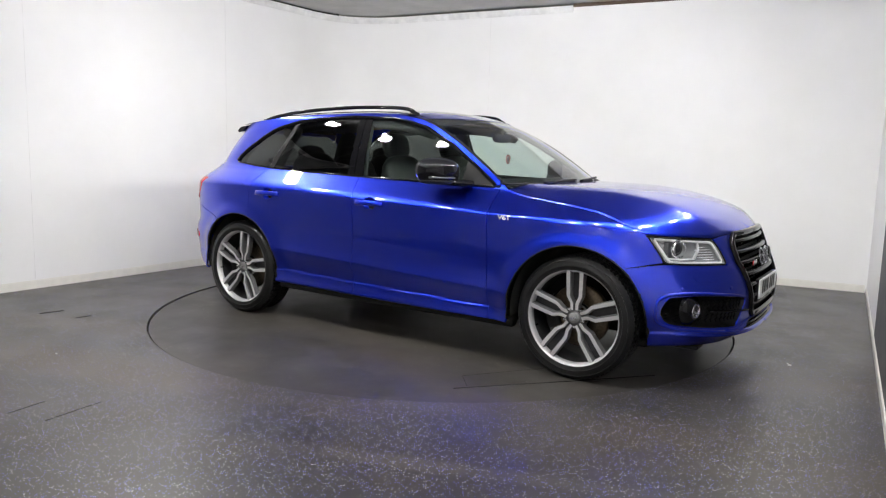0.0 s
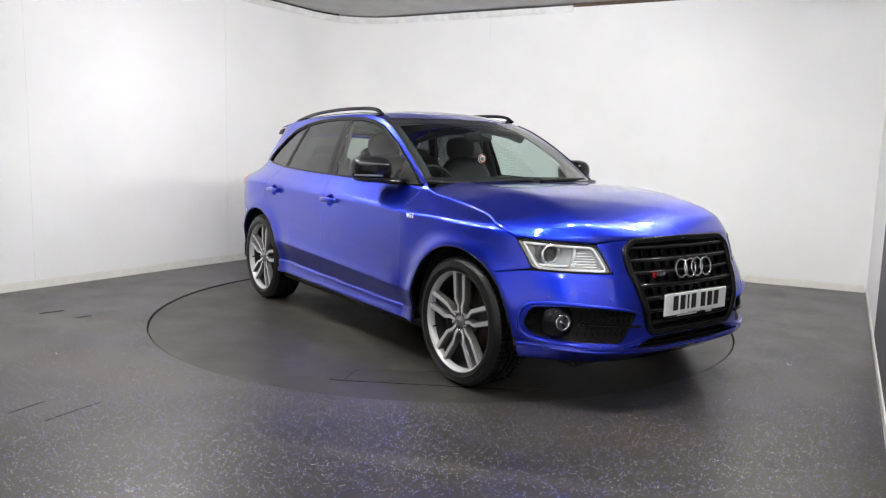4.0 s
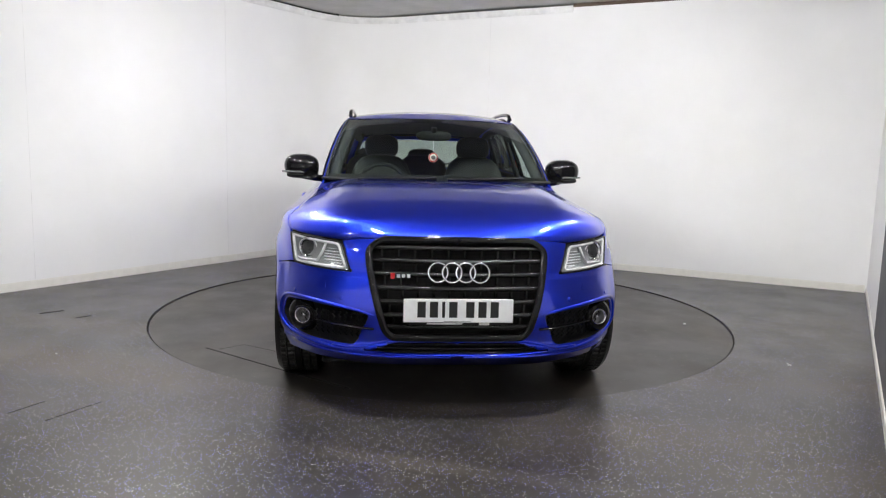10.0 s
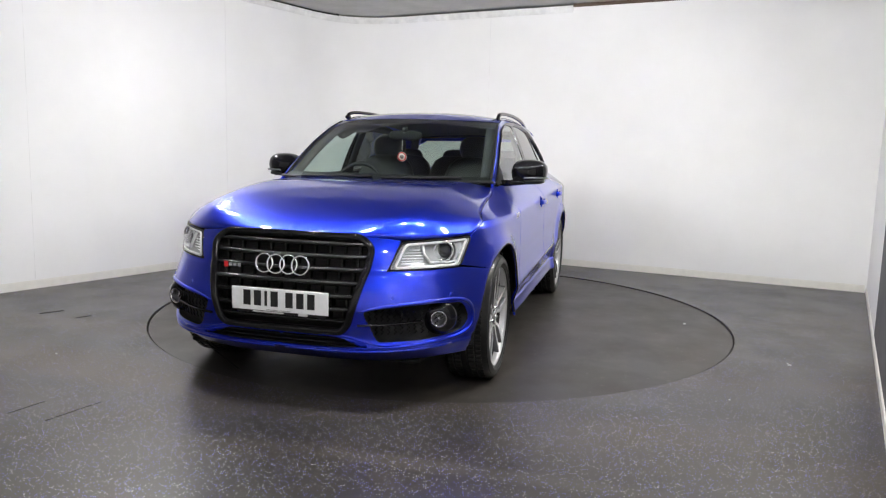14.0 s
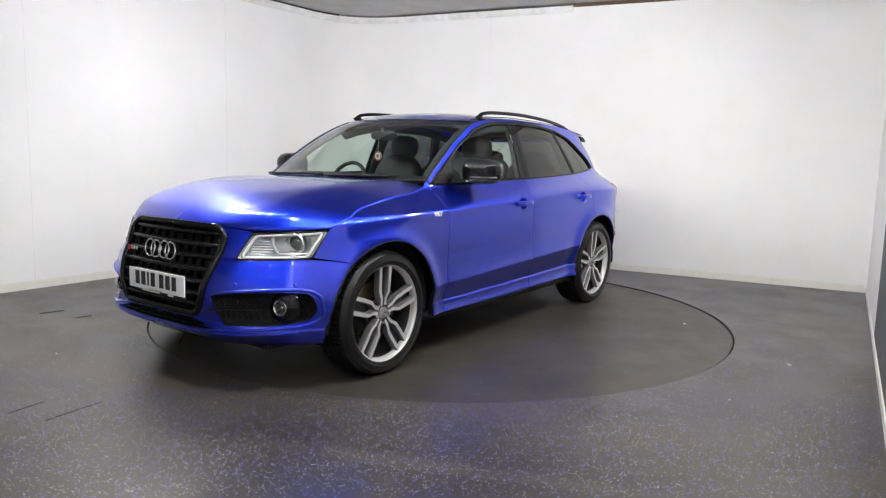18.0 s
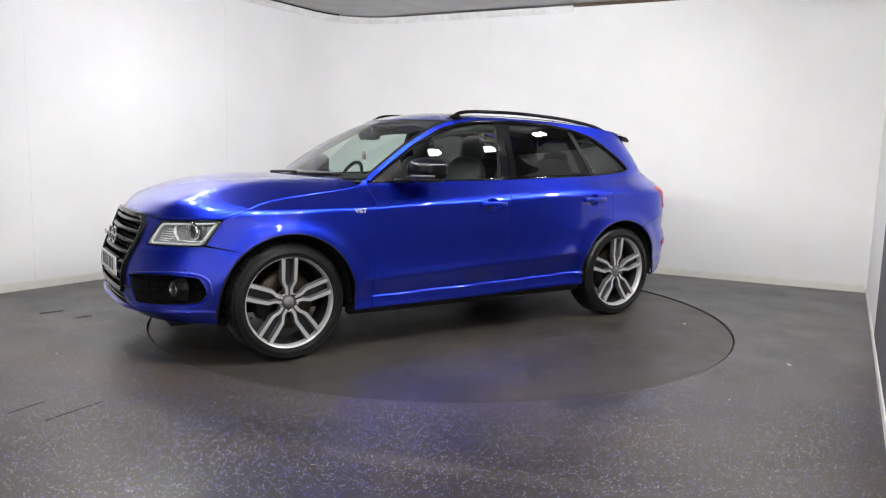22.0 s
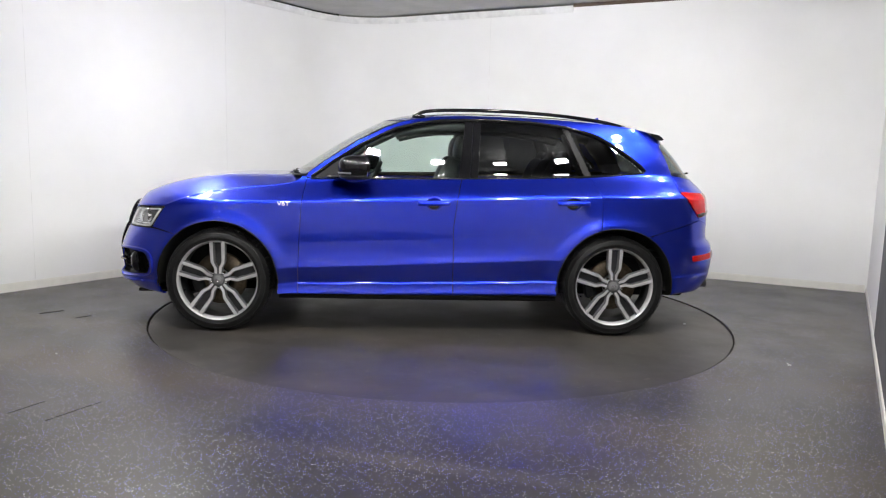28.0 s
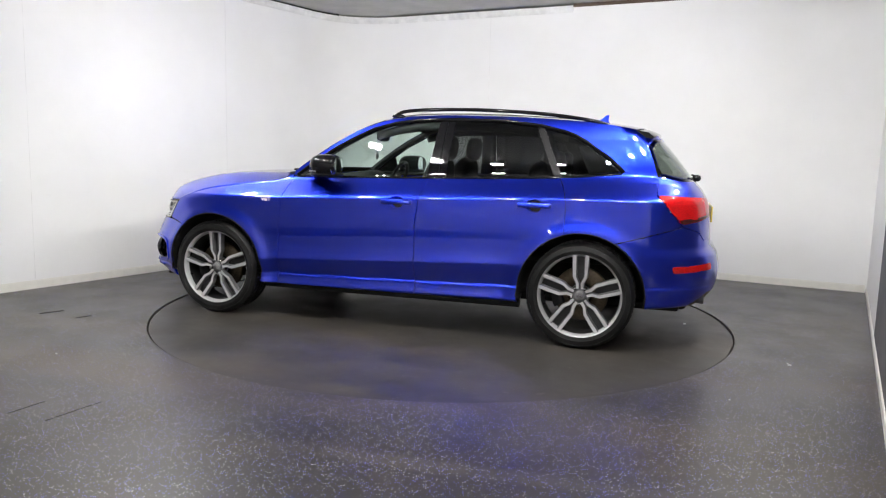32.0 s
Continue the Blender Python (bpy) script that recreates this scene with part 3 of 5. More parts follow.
def rounded(pts, r, n=5):
    """A closed outline with its corners rounded."""
    P = [Vector(p) for p in pts]
    out = []
    for i, p in enumerate(P):
        a, b = P[i - 1] - p, P[(i + 1) % len(P)] - p
        q = min(r, a.length * 0.45, b.length * 0.45)
        s, e = p + a.normalized() * q, p + b.normalized() * q
        for k in range(n + 1):
            t = k / n
            out.append(s * (1 - t) ** 2 + p * 2 * t * (1 - t) + e * t * t)
    return [(v.x, v.y) for v in out]


def dense(pts, step=0.03, closed=True):
    out = []
    m = len(pts)
    for i in range(m if closed else m - 1):
        a, b = np.array(pts[i]), np.array(pts[(i + 1) % m])
        k = max(1, int(np.linalg.norm(b - a) / step))
        out += [tuple(a + (b - a) * j / k) for j in range(k)]
    return out


def inside(px, pz, poly):
    q = np.asarray(poly)
    x0, z0 = q[:, 0], q[:, 1]
    x1, z1 = np.roll(x0, -1), np.roll(z0, -1)
    res = np.zeros(px.shape, bool)
    for a, b, c, d in zip(x0, z0, x1, z1):
        if b == d:
            continue
        hit = ((b > pz) != (d > pz)) & (px < (c - a) * (pz - b) / (d - b) + a)
        res ^= hit
    return res


def nearest(px, pz, polys):
    best = np.full(px.shape, 1e9)
    bx, bz = px.copy(), pz.copy()
    for poly in polys:
        q = np.asarray(poly)
        for (a, b), (c, d) in zip(q, np.roll(q, -1, 0)):
            l2 = (c - a) ** 2 + (d - b) ** 2 + 1e-15
            t = np.clip(((px - a) * (c - a) + (pz - b) * (d - b)) / l2, 0, 1)
            x, z = a + t * (c - a), b + t * (d - b)
            r = np.hypot(px - x, pz - z)
            m = r < best
            best, bx, bz = np.where(m, r, best), np.where(m, x, bx), np.where(m, z, bz)
    return best, bx, bz


def skin(keep, holes=(), step=0.016, off=0.0, lip=0.014):
    """The piece of the outer skin within an outline, less its holes, with edges turned inward. Returns verts, faces, normals."""
    q = np.asarray(keep)
    lo, hi = q.min(0), q.max(0)
    ns, nz = max(2, int((hi[0] - lo[0]) / step) + 1), max(2, int((hi[1] - lo[1]) / step) + 1)
    S, Z = np.meshgrid(np.linspace(lo[0], hi[0], ns), np.linspace(lo[1], hi[1], nz), indexing="ij")
    S, Z = S.ravel(), Z.ravel()
    polys = [keep, *holes]
    # corners take their nearest grid point
    fixed = np.zeros(len(S), bool)
    for poly in polys:
        p = np.asarray(poly)
        u, w = p - np.roll(p, 1, 0), np.roll(p, -1, 0) - p
        cosang = (u * w).sum(1) / (np.linalg.norm(u, axis=1) * np.linalg.norm(w, axis=1) + 1e-12)
        for (a, b), c in zip(p, cosang):
            if c < 0.9 and lo[0] <= a <= hi[0] and lo[1] <= b <= hi[1]:
                i = np.argmin(np.where(fixed, 1e9, np.hypot(S - a, Z - b)))
                S[i], Z[i], fixed[i] = a, b, True

    def wanted(s, z):
        ok = inside(s, z, keep)
        for h in holes:
            ok &= ~inside(s, z, h)
        return ok
    dist, bx, bz = nearest(S, Z, polys)
    ok = wanted(S, Z)
    snap = ~fixed & np.where(ok, dist < 0.32 * step, dist < 0.80 * step)
    S, Z = np.where(snap, bx, S), np.where(snap, bz, Z)
    F = np.array(grid_faces(ns, nz))
    c = wanted(S[F].mean(1), Z[F].mean(1))
    F = F[c]
    used = np.unique(F)
    # whatever still lies outside is drawn back to the outline
    dist, bx, bz = nearest(S[used], Z[used], polys)
    out = ~wanted(S[used], Z[used])
    S[used] = np.where(out, bx, S[used])
    Z[used] = np.where(out, bz, Z[used])
    remap = np.full(len(S), -1)
    remap[used] = np.arange(len(used))
    F = remap[F]
    V, N = shell(S[used], Z[used], off)
    a, b, c3 = V[F[:, 0]], V[F[:, 1]], V[F[:, 2]]
    area = np.linalg.norm(np.cross(b - a, c3 - a), axis=1) + np.linalg.norm(np.cross(c3 - a, V[F[:, 3]] - a), axis=1)
    F = F[area > 2e-7]
    # faces look outward
    fn = np.cross(V[F[:, 2]] - V[F[:, 0]], V[F[:, 3]] - V[F[:, 1]])
    wrong = (fn * N[F[:, 0]]).sum(1) < 0
    F[wrong] = F[wrong][:, ::-1]
    verts, norms, faces = [tuple(v) for v in V], [tuple(n) for n in N], [tuple(f) for f in F]
    if lip:
        seen = {}
        for f in faces:
            for k in range(4):
                e = (f[k], f[(k + 1) % 4])
                seen[e] = seen.get(e, 0) + 1
        base = list(seen)
        for i, j in base:
            if (j, i) in seen or i == j:
                continue
            if abs(V[i][1]) < 1e-3 and abs(V[j][1]) < 1e-3:
                continue
            d = V[j] - V[i]
            m = np.cross(d, N[i])
            m = m / (np.linalg.norm(m) + 1e-12)
            k = len(verts)
            for p, n in ((V[i], N[i]), (V[j], N[j])):
                verts += [tuple(p), tuple(p - n * lip)]
                norms += [tuple(m * 0.85 + n * 0.5), tuple(m)]
            faces.append((k + 2, k, k + 1, k + 3))
    return verts, faces, norms


def skin_part(name, keep, mat, parent, holes=(), side=1, label="", step=0.016, off=0.0, lip=0.014, whole=False):
    v, f, n = skin(keep, holes, step, off, lip)
    if whole or side < 0:
        v2, f2 = flip((v, f))
        n2 = [(a, -b, c) for a, b, c in n]
        if whole:
            k = len(v)
            v, f, n = v + v2, f + [tuple(i + k for i in q) for q in f2], n + n2
        else:
            v, f, n = v2, f2, n2
    return part(name, mesh_of(name, v, f, True, n), mat, parent, label)


def on_skin(s, z, off=0.0, side=1):
    p, n = shell(np.array(s), np.array(z), off)
    return Vector((p[0], side * p[1], p[2])), Vector((n[0], side * n[1], n[2]))


def skin_path(sz, off=0.0, side=1, step=0.02, closed=False):
    pts = dense(sz, step, closed)
    if not closed:
        pts.append(sz[-1])
    return [on_skin(s, z, off, side)[0] for s, z in pts]


def arch(ax, r=ARCH_R, n=56):
    return [at_x(ax + r * math.cos(2 * math.pi * k / n), HUB_Z + r * math.sin(2 * math.pi * k / n)) for k in range(n)]


def belt(x):
    """Height of the lower edge of the side windows."""
    return float(belt_curve(x))


belt_curve = curve((-1.64, 1.178), (-1.23, 1.140), (-0.30, 1.108), (0.80, 1.083))
win_top = [(0.775, 1.092), (0.62, 1.205), (0.42, 1.335), (0.184, 1.450), (0.02, 1.492), (-0.142, 1.515), (-0.471, 1.527), (-0.80, 1.518), (-1.055, 1.490), (-1.24, 1.446), (-1.385, 1.380), (-1.53, 1.283), (-1.600, 1.226), (-1.640, 1.184)]
roof_edge = curve((-1.75, 1.468), (-1.5, 1.508), (-1.2, 1.535), (-0.8, 1.553), (-0.4, 1.558), (-0.1, 1.548), (0.10, 1.516), (0.30, 1.455))
roof_mid = curve((-1.95, 1.452), (-1.75, 1.497), (-1.5, 1.537), (-1.2, 1.568), (-0.8, 1.592), (-0.4, 1.603), (-0.1, 1.596), (0.12, 1.570), (0.30, 1.5265))
hood_mid = curve((0.80, 1.122), (1.02, 1.112), (1.34, 1.108), (1.566, 1.088), (1.80, 1.042), (2.0, 0.970), (2.10, 0.915), (2.20, 0.858))
nose_edge = curve((0.0, 0.8665), (0.40, 0.866), (0.50, 0.859), (0.56, 0.852), (0.70, 0.860), (0.86, 0.872))
shut = curve((0.80, 1.118), (0.86, 1.074), (0.95, 1.044), (1.2, 1.012), (1.5, 0.970), (1.79, 0.872))


screen_edge = [(0.806, 1.112), (0.66, 1.222), (0.46, 1.352), (0.25, 1.462), (0.11, 1.512)]
screen_mid = [(1.012, 1.104), (0.655, 1.334), (0.44, 1.459), (0.298, 1.527)]
edge_line = smooth_path([(a, 0, b) for a, b in screen_edge], 12)
mid_line = smooth_path([(a, 0, b) for a, b in screen_mid], 16)


def along(line, t):
    q = t * (len(line) - 1)
    i = min(int(q), len(line) - 2)
    return line[i].lerp(line[i + 1], q - i)


def screen_point(u, t, inward=0.0):
    """A point of the windscreen: u across from -1 to 1, t from its foot to its top."""
    e, c = along(edge_line, t), along(mid_line, t)
    half = float(half_width(np.array(e.x), np.array(e.z))) - 0.003
    k = abs(u) ** 2.1
    return Vector((c.x + (e.x - c.x) * k, half * u, c.z + (e.z - c.z) * k)) + Vector((-0.55, 0, -0.83)) * inward


# ---------------------------------------------------------------- the car's parts
def head_lamp_outline(grow=0.0):
    g = grow
    return rounded([at_y(0.515 - g, 0.707 - g), at_y(0.562 - g, 0.842 + g), at_x(1.785 - g, 0.862 + g), at_x(1.885 - g, 0.716 - g)], 0.022)


def tail_lamp_outline(grow=0.0):
    g = grow
    return rounded([at_x(-1.868 + g, 1.048 + g), at_x(-1.95, 0.955 - g), at_x(-2.03, 0.862 - g), at_y(0.47 - g, 0.905 - g, True), at_y(0.45 - g, 1.025 + g, True)], 0.02)


def fog_outline(grow=0.0):
    g = grow
    return rounded([at_y(0.418 - g, 0.516 + g), at_y(0.56, 0.540 + g), at_y(0.74, 0.552 + g), at_y(0.848, 0.540 + g), at_y(0.872 + g * 0.6, 0.460), at_y(0.838, 0.388 - g), at_y(0.70, 0.370 - g), at_y(0.485 - g, 0.362 - g)], 0.03)


MID = X0 + ARC


def grille_outline(grow=0.0):
    """Half the grille's opening; it runs past the middle."""
    g = grow
    return rounded([(MID + 0.1, 0.862 + g), at_y(0.365 + g * 0.6, 0.858 + g), at_y(0.428 + g, 0.812 + g * 0.5), at_y(0.418 + g, 0.72), at_y(0.345 + g, 0.445 - g * 0.5), at_y(0.312 + g * 0.5, 0.412 - g), (MID + 0.1, 0.412 - g)], 0.03)


def inlet_outline():
    return rounded([(MID + 0.1, 0.384), at_y(0.29, 0.382), at_y(0.47, 0.338), at_y(0.30, 0.326), (MID + 0.1, 0.322)], 0.012)


def bonnet_fall(a, t):
    """How far across the bonnet's drop lies: a flat crown, a crease, then a straight slope to the joint."""
    crease, w = 0.66 + 0.12 * t, 0.035
    slope = 0.76 / (w * math.log1p(math.exp((1 - crease) / w)))
    return 0.24 * a * a + slope * w * math.log1p(math.exp((a - crease) / w))


def build_panels(car):
    G = 0.0022
    for side in (1, -1):
        # front wing, from the lamp and the bonnet's joint to the door
        wing = [at_x(1.742, 0.695), at_x(1.876, 0.722), at_x(1.778, 0.870)] + [at_x(x, float(shut(x)) - G) for x in (1.70, 1.6, 1.5, 1.4, 1.3, 1.2, 1.1, 1.0, 0.95, 0.90, 0.865)]
        wing += [at_x(0.838, 1.098), at_x(0.812, 1.094), at_x(0.815, 1.06), at_x(0.838, 0.70), at_x(0.848, 0.47), at_x(0.852, 0.282), at_x(0.985, 0.282), at_x(1.66, 0.676)]
        skin_part("front_wing", wing, PAINT, car, [arch(AXLE)], side, step=0.0125)
        door = empty("front_door")
        door.parent = car
        front = [(0.809, 1.078), (0.834, 0.70), (0.8435, 0.47), (0.8475, 0.282)]
        rear = [(-0.241, 0.282), (-0.238, 0.50), (-0.236, 0.78), (-0.262, 0.98), (-0.293, 1.103)]
        top = [(x, belt(x) - 0.004) for x in (-0.1, 0.1, 0.3, 0.5, 0.7)]
        skin_part("door_skin", [at_x(*p) for p in front + rear + top], PAINT, door, [cup_outline(-0.098, 0.936)], side, step=0.009)
        door_handle(door, -0.098, 0.936, side)
        rdoor = empty("rear_door")
        rdoor.parent = car
        front = [(-0.246, 0.282), (-0.243, 0.50), (-0.241, 0.78), (-0.267, 0.98), (-0.298, 1.104)]
        rear = [(-1.225, 1.136), (-1.262, 1.07), (-1.285, 1.0), (-1.290, 0.90), (-1.283, 0.74), (-1.05, 0.5), (-0.975, 0.36), (-0.985, 0.282)]
        top = [(x, belt(x) - 0.004) for x in (-1.1, -0.8, -0.5)]
        skin_part("door_skin", [at_x(*p) for p in front + top[::-1] + rear], PAINT, rdoor, [arch(-AXLE), cup_outline(-1.083, 0.954)], side, step=0.009)
        door_handle(rdoor, -1.083, 0.954, side)
        # quarter panel with the roof's side frame
        q = [(-1.2295, 1.138), (-1.35, 1.150), (-1.5, 1.164), (-1.63, 1.176)] + win_top[::-1]
        q += [(0.815, 1.098), (0.80, 1.125), (0.66, 1.222), (0.46, 1.352), (0.25, 1.462), (0.11, 1.512)]
        q += [(x, float(roof_edge(x))) for x in (-0.1, -0.3, -0.5, -0.7, -0.9, -1.1, -1.3, -1.5, -1.68)]
        q += [(-1.745, 1.442), (-1.81, 1.30), (-1.86, 1.16), (-1.862, 1.05), (-1.945, 0.952), (-2.022, 0.862), (-2.036, 0.850), (-1.64, 0.735), (-1.55, 0.708), (-1.40, 0.62), (-1.287, 0.74), (-1.294, 0.90), (-1.289, 1.0), (-1.266, 1.07)]
        skin_part("rear_quarter", [at_x(*p) for p in q], PAINT, car, [arch(-AXLE)], side, step=0.0125)
        # filler door line only on the driver's side
        if side < 0:
            fl = rounded([(-1.52, 0.93), (-1.52, 1.075), (-1.36, 1.075), (-1.36, 0.93)], 0.035)
            skin_part("fuel_flap", [at_x(*p) for p in fl], PAINT, car, (), side, off=0.0016, lip=0.004)
        # sill below the doors
        v, f = sweep([(0.985, side * 0.848, 0.264), (0.4, side * 0.852, 0.264), (-0.4, side * 0.852, 0.266), (-0.99, side * 0.848, 0.268)], 0.05, 0.030, 12, power=3)
        obj("side_sill", (v, f), SATIN_BLACK, car)
        # dark arch liners and rims of the arches
        for ax in (AXLE, -AXLE):
            prof = [(0.885, ARCH_R + 0.006), (0.80, ARCH_R + 0.012), (0.58, ARCH_R + 0.012), (0.575, 0.12)]
            v, f = revolve(prof, 40, radians(-97), radians(194))
            v = [(p[0] + ax, p[1] * side, p[2] + HUB_Z) for p in v]
            obj("wheel_arch_liner", (v, f), LINER, car)
            edge = [on_skin(*at_x(ax + (ARCH_R - 0.002) * math.cos(q), HUB_Z + (ARCH_R - 0.002) * math.sin(q)), -0.003, side)[0] for q in [radians(-8 + 4 * k) for k in range(50)]]
            obj("arch_edge", sweep(edge, 0.0045, 0.0055, 8, up=(0, side, 0)), SATIN_BLACK, car, "thin black edge of the wheel arch")
        # mud edge in front of the wheel
        obj("arch_deflector", superbox((1.77, side * 0.70, 0.245), (0.03, 0.08, 0.025), 5, 16, 8), SATIN_BLACK, car)
        # windows and their frames
        build_side_glass(car, door, rdoor, side)
        build_mirror(car, side)
        build_head_lamp(car, side)
        build_fog(car, side)
        build_tail_lamp(car, side)
        # roof rail
        path = smooth_path([(0.045, side * 0.607, 1.548), (-0.03, side * 0.606, 1.582), (-0.22, side * 0.604, 1.597), (-0.6, side * 0.602, 1.599), (-1.0, side * 0.597, 1.580), (-1.3, side * 0.580, 1.549), (-1.46, side * 0.566, 1.520), (-1.50, side * 0.56, 1.502)], 8)
        rail = obj("roof_rail", sweep(path, 0.014, 0.013, 10, power=3), GLOSS_BLACK, car, "gloss black roof rail")
        for x, y, z in ((0.02, 0.606, 1.548), (-1.44, 0.567, 1.505)):
            obj("rail_foot", superbox((x, side * y, z), (0.05, 0.012, 0.014), 3, 14, 8), GLOSS_BLACK, rail)
        # roof joint strip
        path = [(x, side * (0.585 - 0.02 * abs(x + 0.5)), float(roof_edge(x)) + 0.012) for x in [0.08 - 0.1 * k for k in range(17)]]
        obj("roof_seam", sweep(path, 0.007, 0.003, 6), SATIN_BLACK, car)
        # model plaque on the wing: engine letters
        p, n = on_skin(*at_x(0.945, 0.910), 0.001, side)
        me = text_mesh("V6T", 0.040, 0.0015)
        rot = Matrix(((-side, 0, 0), (0, 0, side), (0, 1, 0))).to_4x4()
        tilt = Matrix.Translation(p + n * 0.003) @ rot @ Matrix.Scale(1.25, 4, (1, 0, 0))
        me.transform(tilt)
        part("wing_letters", me, SILVER, car, "small chrome letters on the wing")
    # front bumper
    keep = [(X0 + ARC, 0.866), at_y(0.2, 0.866), at_y(0.40, 0.864), at_y(0.50, 0.858), at_y(0.5585, 0.848), at_y(0.5115, 0.703), at_y(0.65, 0.706), at_x(1.889, 0.711), at_x(1.84, 0.706), at_x(1.738, 0.690), at_x(1.66, 0.672), at_x(1.60, 0.55), at_x(1.62, 0.242), at_y(0.80, 0.238), at_y(0.5, 0.24), (X0 + ARC, 0.245)]
    skin_part("front_bumper", keep, PAINT, car, [arch(AXLE, ARCH_R + 0.003), fog_outline(), grille_outline(), inlet_outline()], whole=True, step=0.0125)
    keep = [(-X0 - ARC, 0.735), at_y(0.6, 0.742, True), at_x(-2.14, 0.803), at_x(-2.04, 0.845), at_x(-1.643, 0.730), at_x(-1.553, 0.703), at_x(-1.60, 0.55), at_x(-1.62, 0.30), at_x(-1.9, 0.305), at_y(0.72, 0.315, True), at_y(0.60, 0.40, True), (-X0 - ARC, 0.40)]
    skin_part("rear_bumper", keep, PAINT, car, [arch(-AXLE, ARCH_R + 0.003)], whole=True, step=0.0125)
    keep = [(-X0 - ARC, 0.40), at_y(0.598, 0.398, True), at_y(0.715, 0.314, True), at_y(0.5, 0.27, True), (-X0 - ARC, 0.26)]
    skin_part("rear_diffuser", keep, SATIN_BLACK, car, (), whole=True, step=0.02, off=-0.006)
    # tailgate and its glass
    edge = [(-1.752, 1.436), (-1.815, 1.30), (-1.864, 1.16), (-1.866, 1.052)]
    keep = [(-X0 - ARC, 1.462), at_y(0.55, 1.458, True)] + [at_x(*p) for p in edge] + [at_x(-1.948, 0.953), at_x(-2.026, 0.862), at_x(-2.042, 0.849), at_x(-2.14, 0.808), at_y(0.6, 0.746, True), (-X0 - ARC, 0.74)]
    glass = rounded([(-MID - 0.1, 1.425), at_y(0.50, 1.415, True), at_y(0.60, 1.36, True), at_y(0.70, 1.165, True), at_y(0.60, 1.135, True), (-MID - 0.1, 1.128)], 0.02)
    gate = empty("tailgate")
    gate.parent = car
    skin_part("tailgate_skin", keep, PAINT, gate, [glass, tail_lamp_outline(0.001)], whole=True)
    skin_part("rear_window", [(-MID, 1.425)] + [p for p in glass if p[0] > -MID] + [(-MID, 1.128)], REAR_GLASS, gate, (), whole=True, step=0.03, off=-0.004, lip=0.0, label="tinted rear window")
    obj("rear_wiper", sweep([on_skin(*at_y(0.02, 1.14, True), 0.02)[0], on_skin(*at_y(0.2, 1.15, True), 0.022)[0], on_skin(*at_y(0.40, 1.165, True), 0.02)[0]], 0.009, 0.007, 6), SATIN_BLACK, gate)
    obj("wiper_motor_cap", superbox(tuple(on_skin(*at_y(0.02, 1.135, True), 0.02)[0]), (0.03, 0.03, 0.025), 3, 12, 8), SATIN_BLACK, gate)
    part("rear_number_plate", box(-2.240, -2.231, -0.26, 0.26, 0.845, 0.955, 0.002), plain("yellow_plate_acrylic", (0.75, 0.55, 0.03), 0.3, coat=0.5), gate)
    # spoiler over the rear window
    v = []
    for i in range(25):
        u = -1 + i / 12
        y = 0.585 * u
        for x, z in ((-1.70, 1.500), (-1.78, 1.487), (-1.842 + 0.035 * abs(u) ** 3, 1.466), (-1.854 + 0.035 * abs(u) ** 3, 1.456), (-1.838 + 0.035 * abs(u) ** 3, 1.444), (-1.76, 1.452)):
            v.append((x, y, z - 0.028 * abs(u) ** 2.4))
    obj("spoiler", (v, grid_faces(25, 6, wrap_v=True) + [tuple(range(6)), tuple(range(24 * 6, 25 * 6))]), GLOSS_BLACK, car, "gloss black roof spoiler", sharp=40)
    # roof skin
    nx, ny = 44, 29
    v = []
    for i in range(nx):
        t = i / (nx - 1)
        for j in range(ny):
            u = -1 + 2 * j / (ny - 1)
            xf, xr = 0.300 - 0.195 * abs(u) ** 2.1, -1.74 + 0.03 * abs(u) ** 2
            x = xf + (xr - xf) * t
            half = float(half_width(np.array(x), np.array(float(roof_edge(x))))) - 0.004
            z = float(roof_mid(x)) - (float(roof_mid(x)) - float(roof_edge(x))) * abs(u) ** 2.3
            v.append((x, half * u, z + 0.001))
    obj("roof", (v, [tuple(reversed(q)) for q in grid_faces(nx, ny)]), PAINT, car)
    # bonnet
    nx, ny = 60, 101
    v = []
    drop0 = float(hood_mid(1.782)) - float(shut(1.782))
    for i in range(nx):
        t = i / (nx - 1)
        xe = 1.782 + (0.872 - 1.782) * t
        pe = shell_raw(np.array(at_x(xe, float(shut(xe)))[0]), np.array(float(shut(xe))))
        for j in range(ny):
            u = -1 + 2 * j / (ny - 1)
            a = abs(u)
            y = u * (pe[1] - 0.001)
            # the front edge follows the nose, the rear edge the windscreen's foot
            front = 2.168 if a < 0.02 else nose_x(min(abs(y), 0.86), float(nose_edge(abs(y))))
            back = 1.03 - 0.17 * a ** 2.2
            xf = front - (front - 1.782) * max(0.0, (a - 0.97) / 0.03) if a > 0.97 else front
            x = xf + (back - xf) * t
            x = x if a < 0.999 else xe
            zc = float(hood_mid(x))
            drop = float(hood_mid(xe)) - float(shut(xe))
            fall = bonnet_fall(a, t)
            z = zc - drop * fall
            # the leading edge comes down to the nose
            if t < 0.09:
                z0 = float(hood_mid(xf)) - drop0 * bonnet_fall(a, 0.0)
                z -= (z0 - (float(nose_edge(abs(y))) + 0.003)) * (1 - t / 0.09) ** 2
            v.append((x, y, z))
    bon = (v, [tuple(reversed(q)) for q in grid_faces(nx, ny)])
    ob = obj("bonnet", bon, PAINT, car)
    sol = ob.modifiers.new("thickness", "SOLIDIFY")
    sol.thickness, sol.offset = 0.012, -1.0
    # windscreen, with a black border
    v = [tuple(screen_point(-1 + 2 * j / 36, i / 20)) for i in range(21) for j in range(37)]
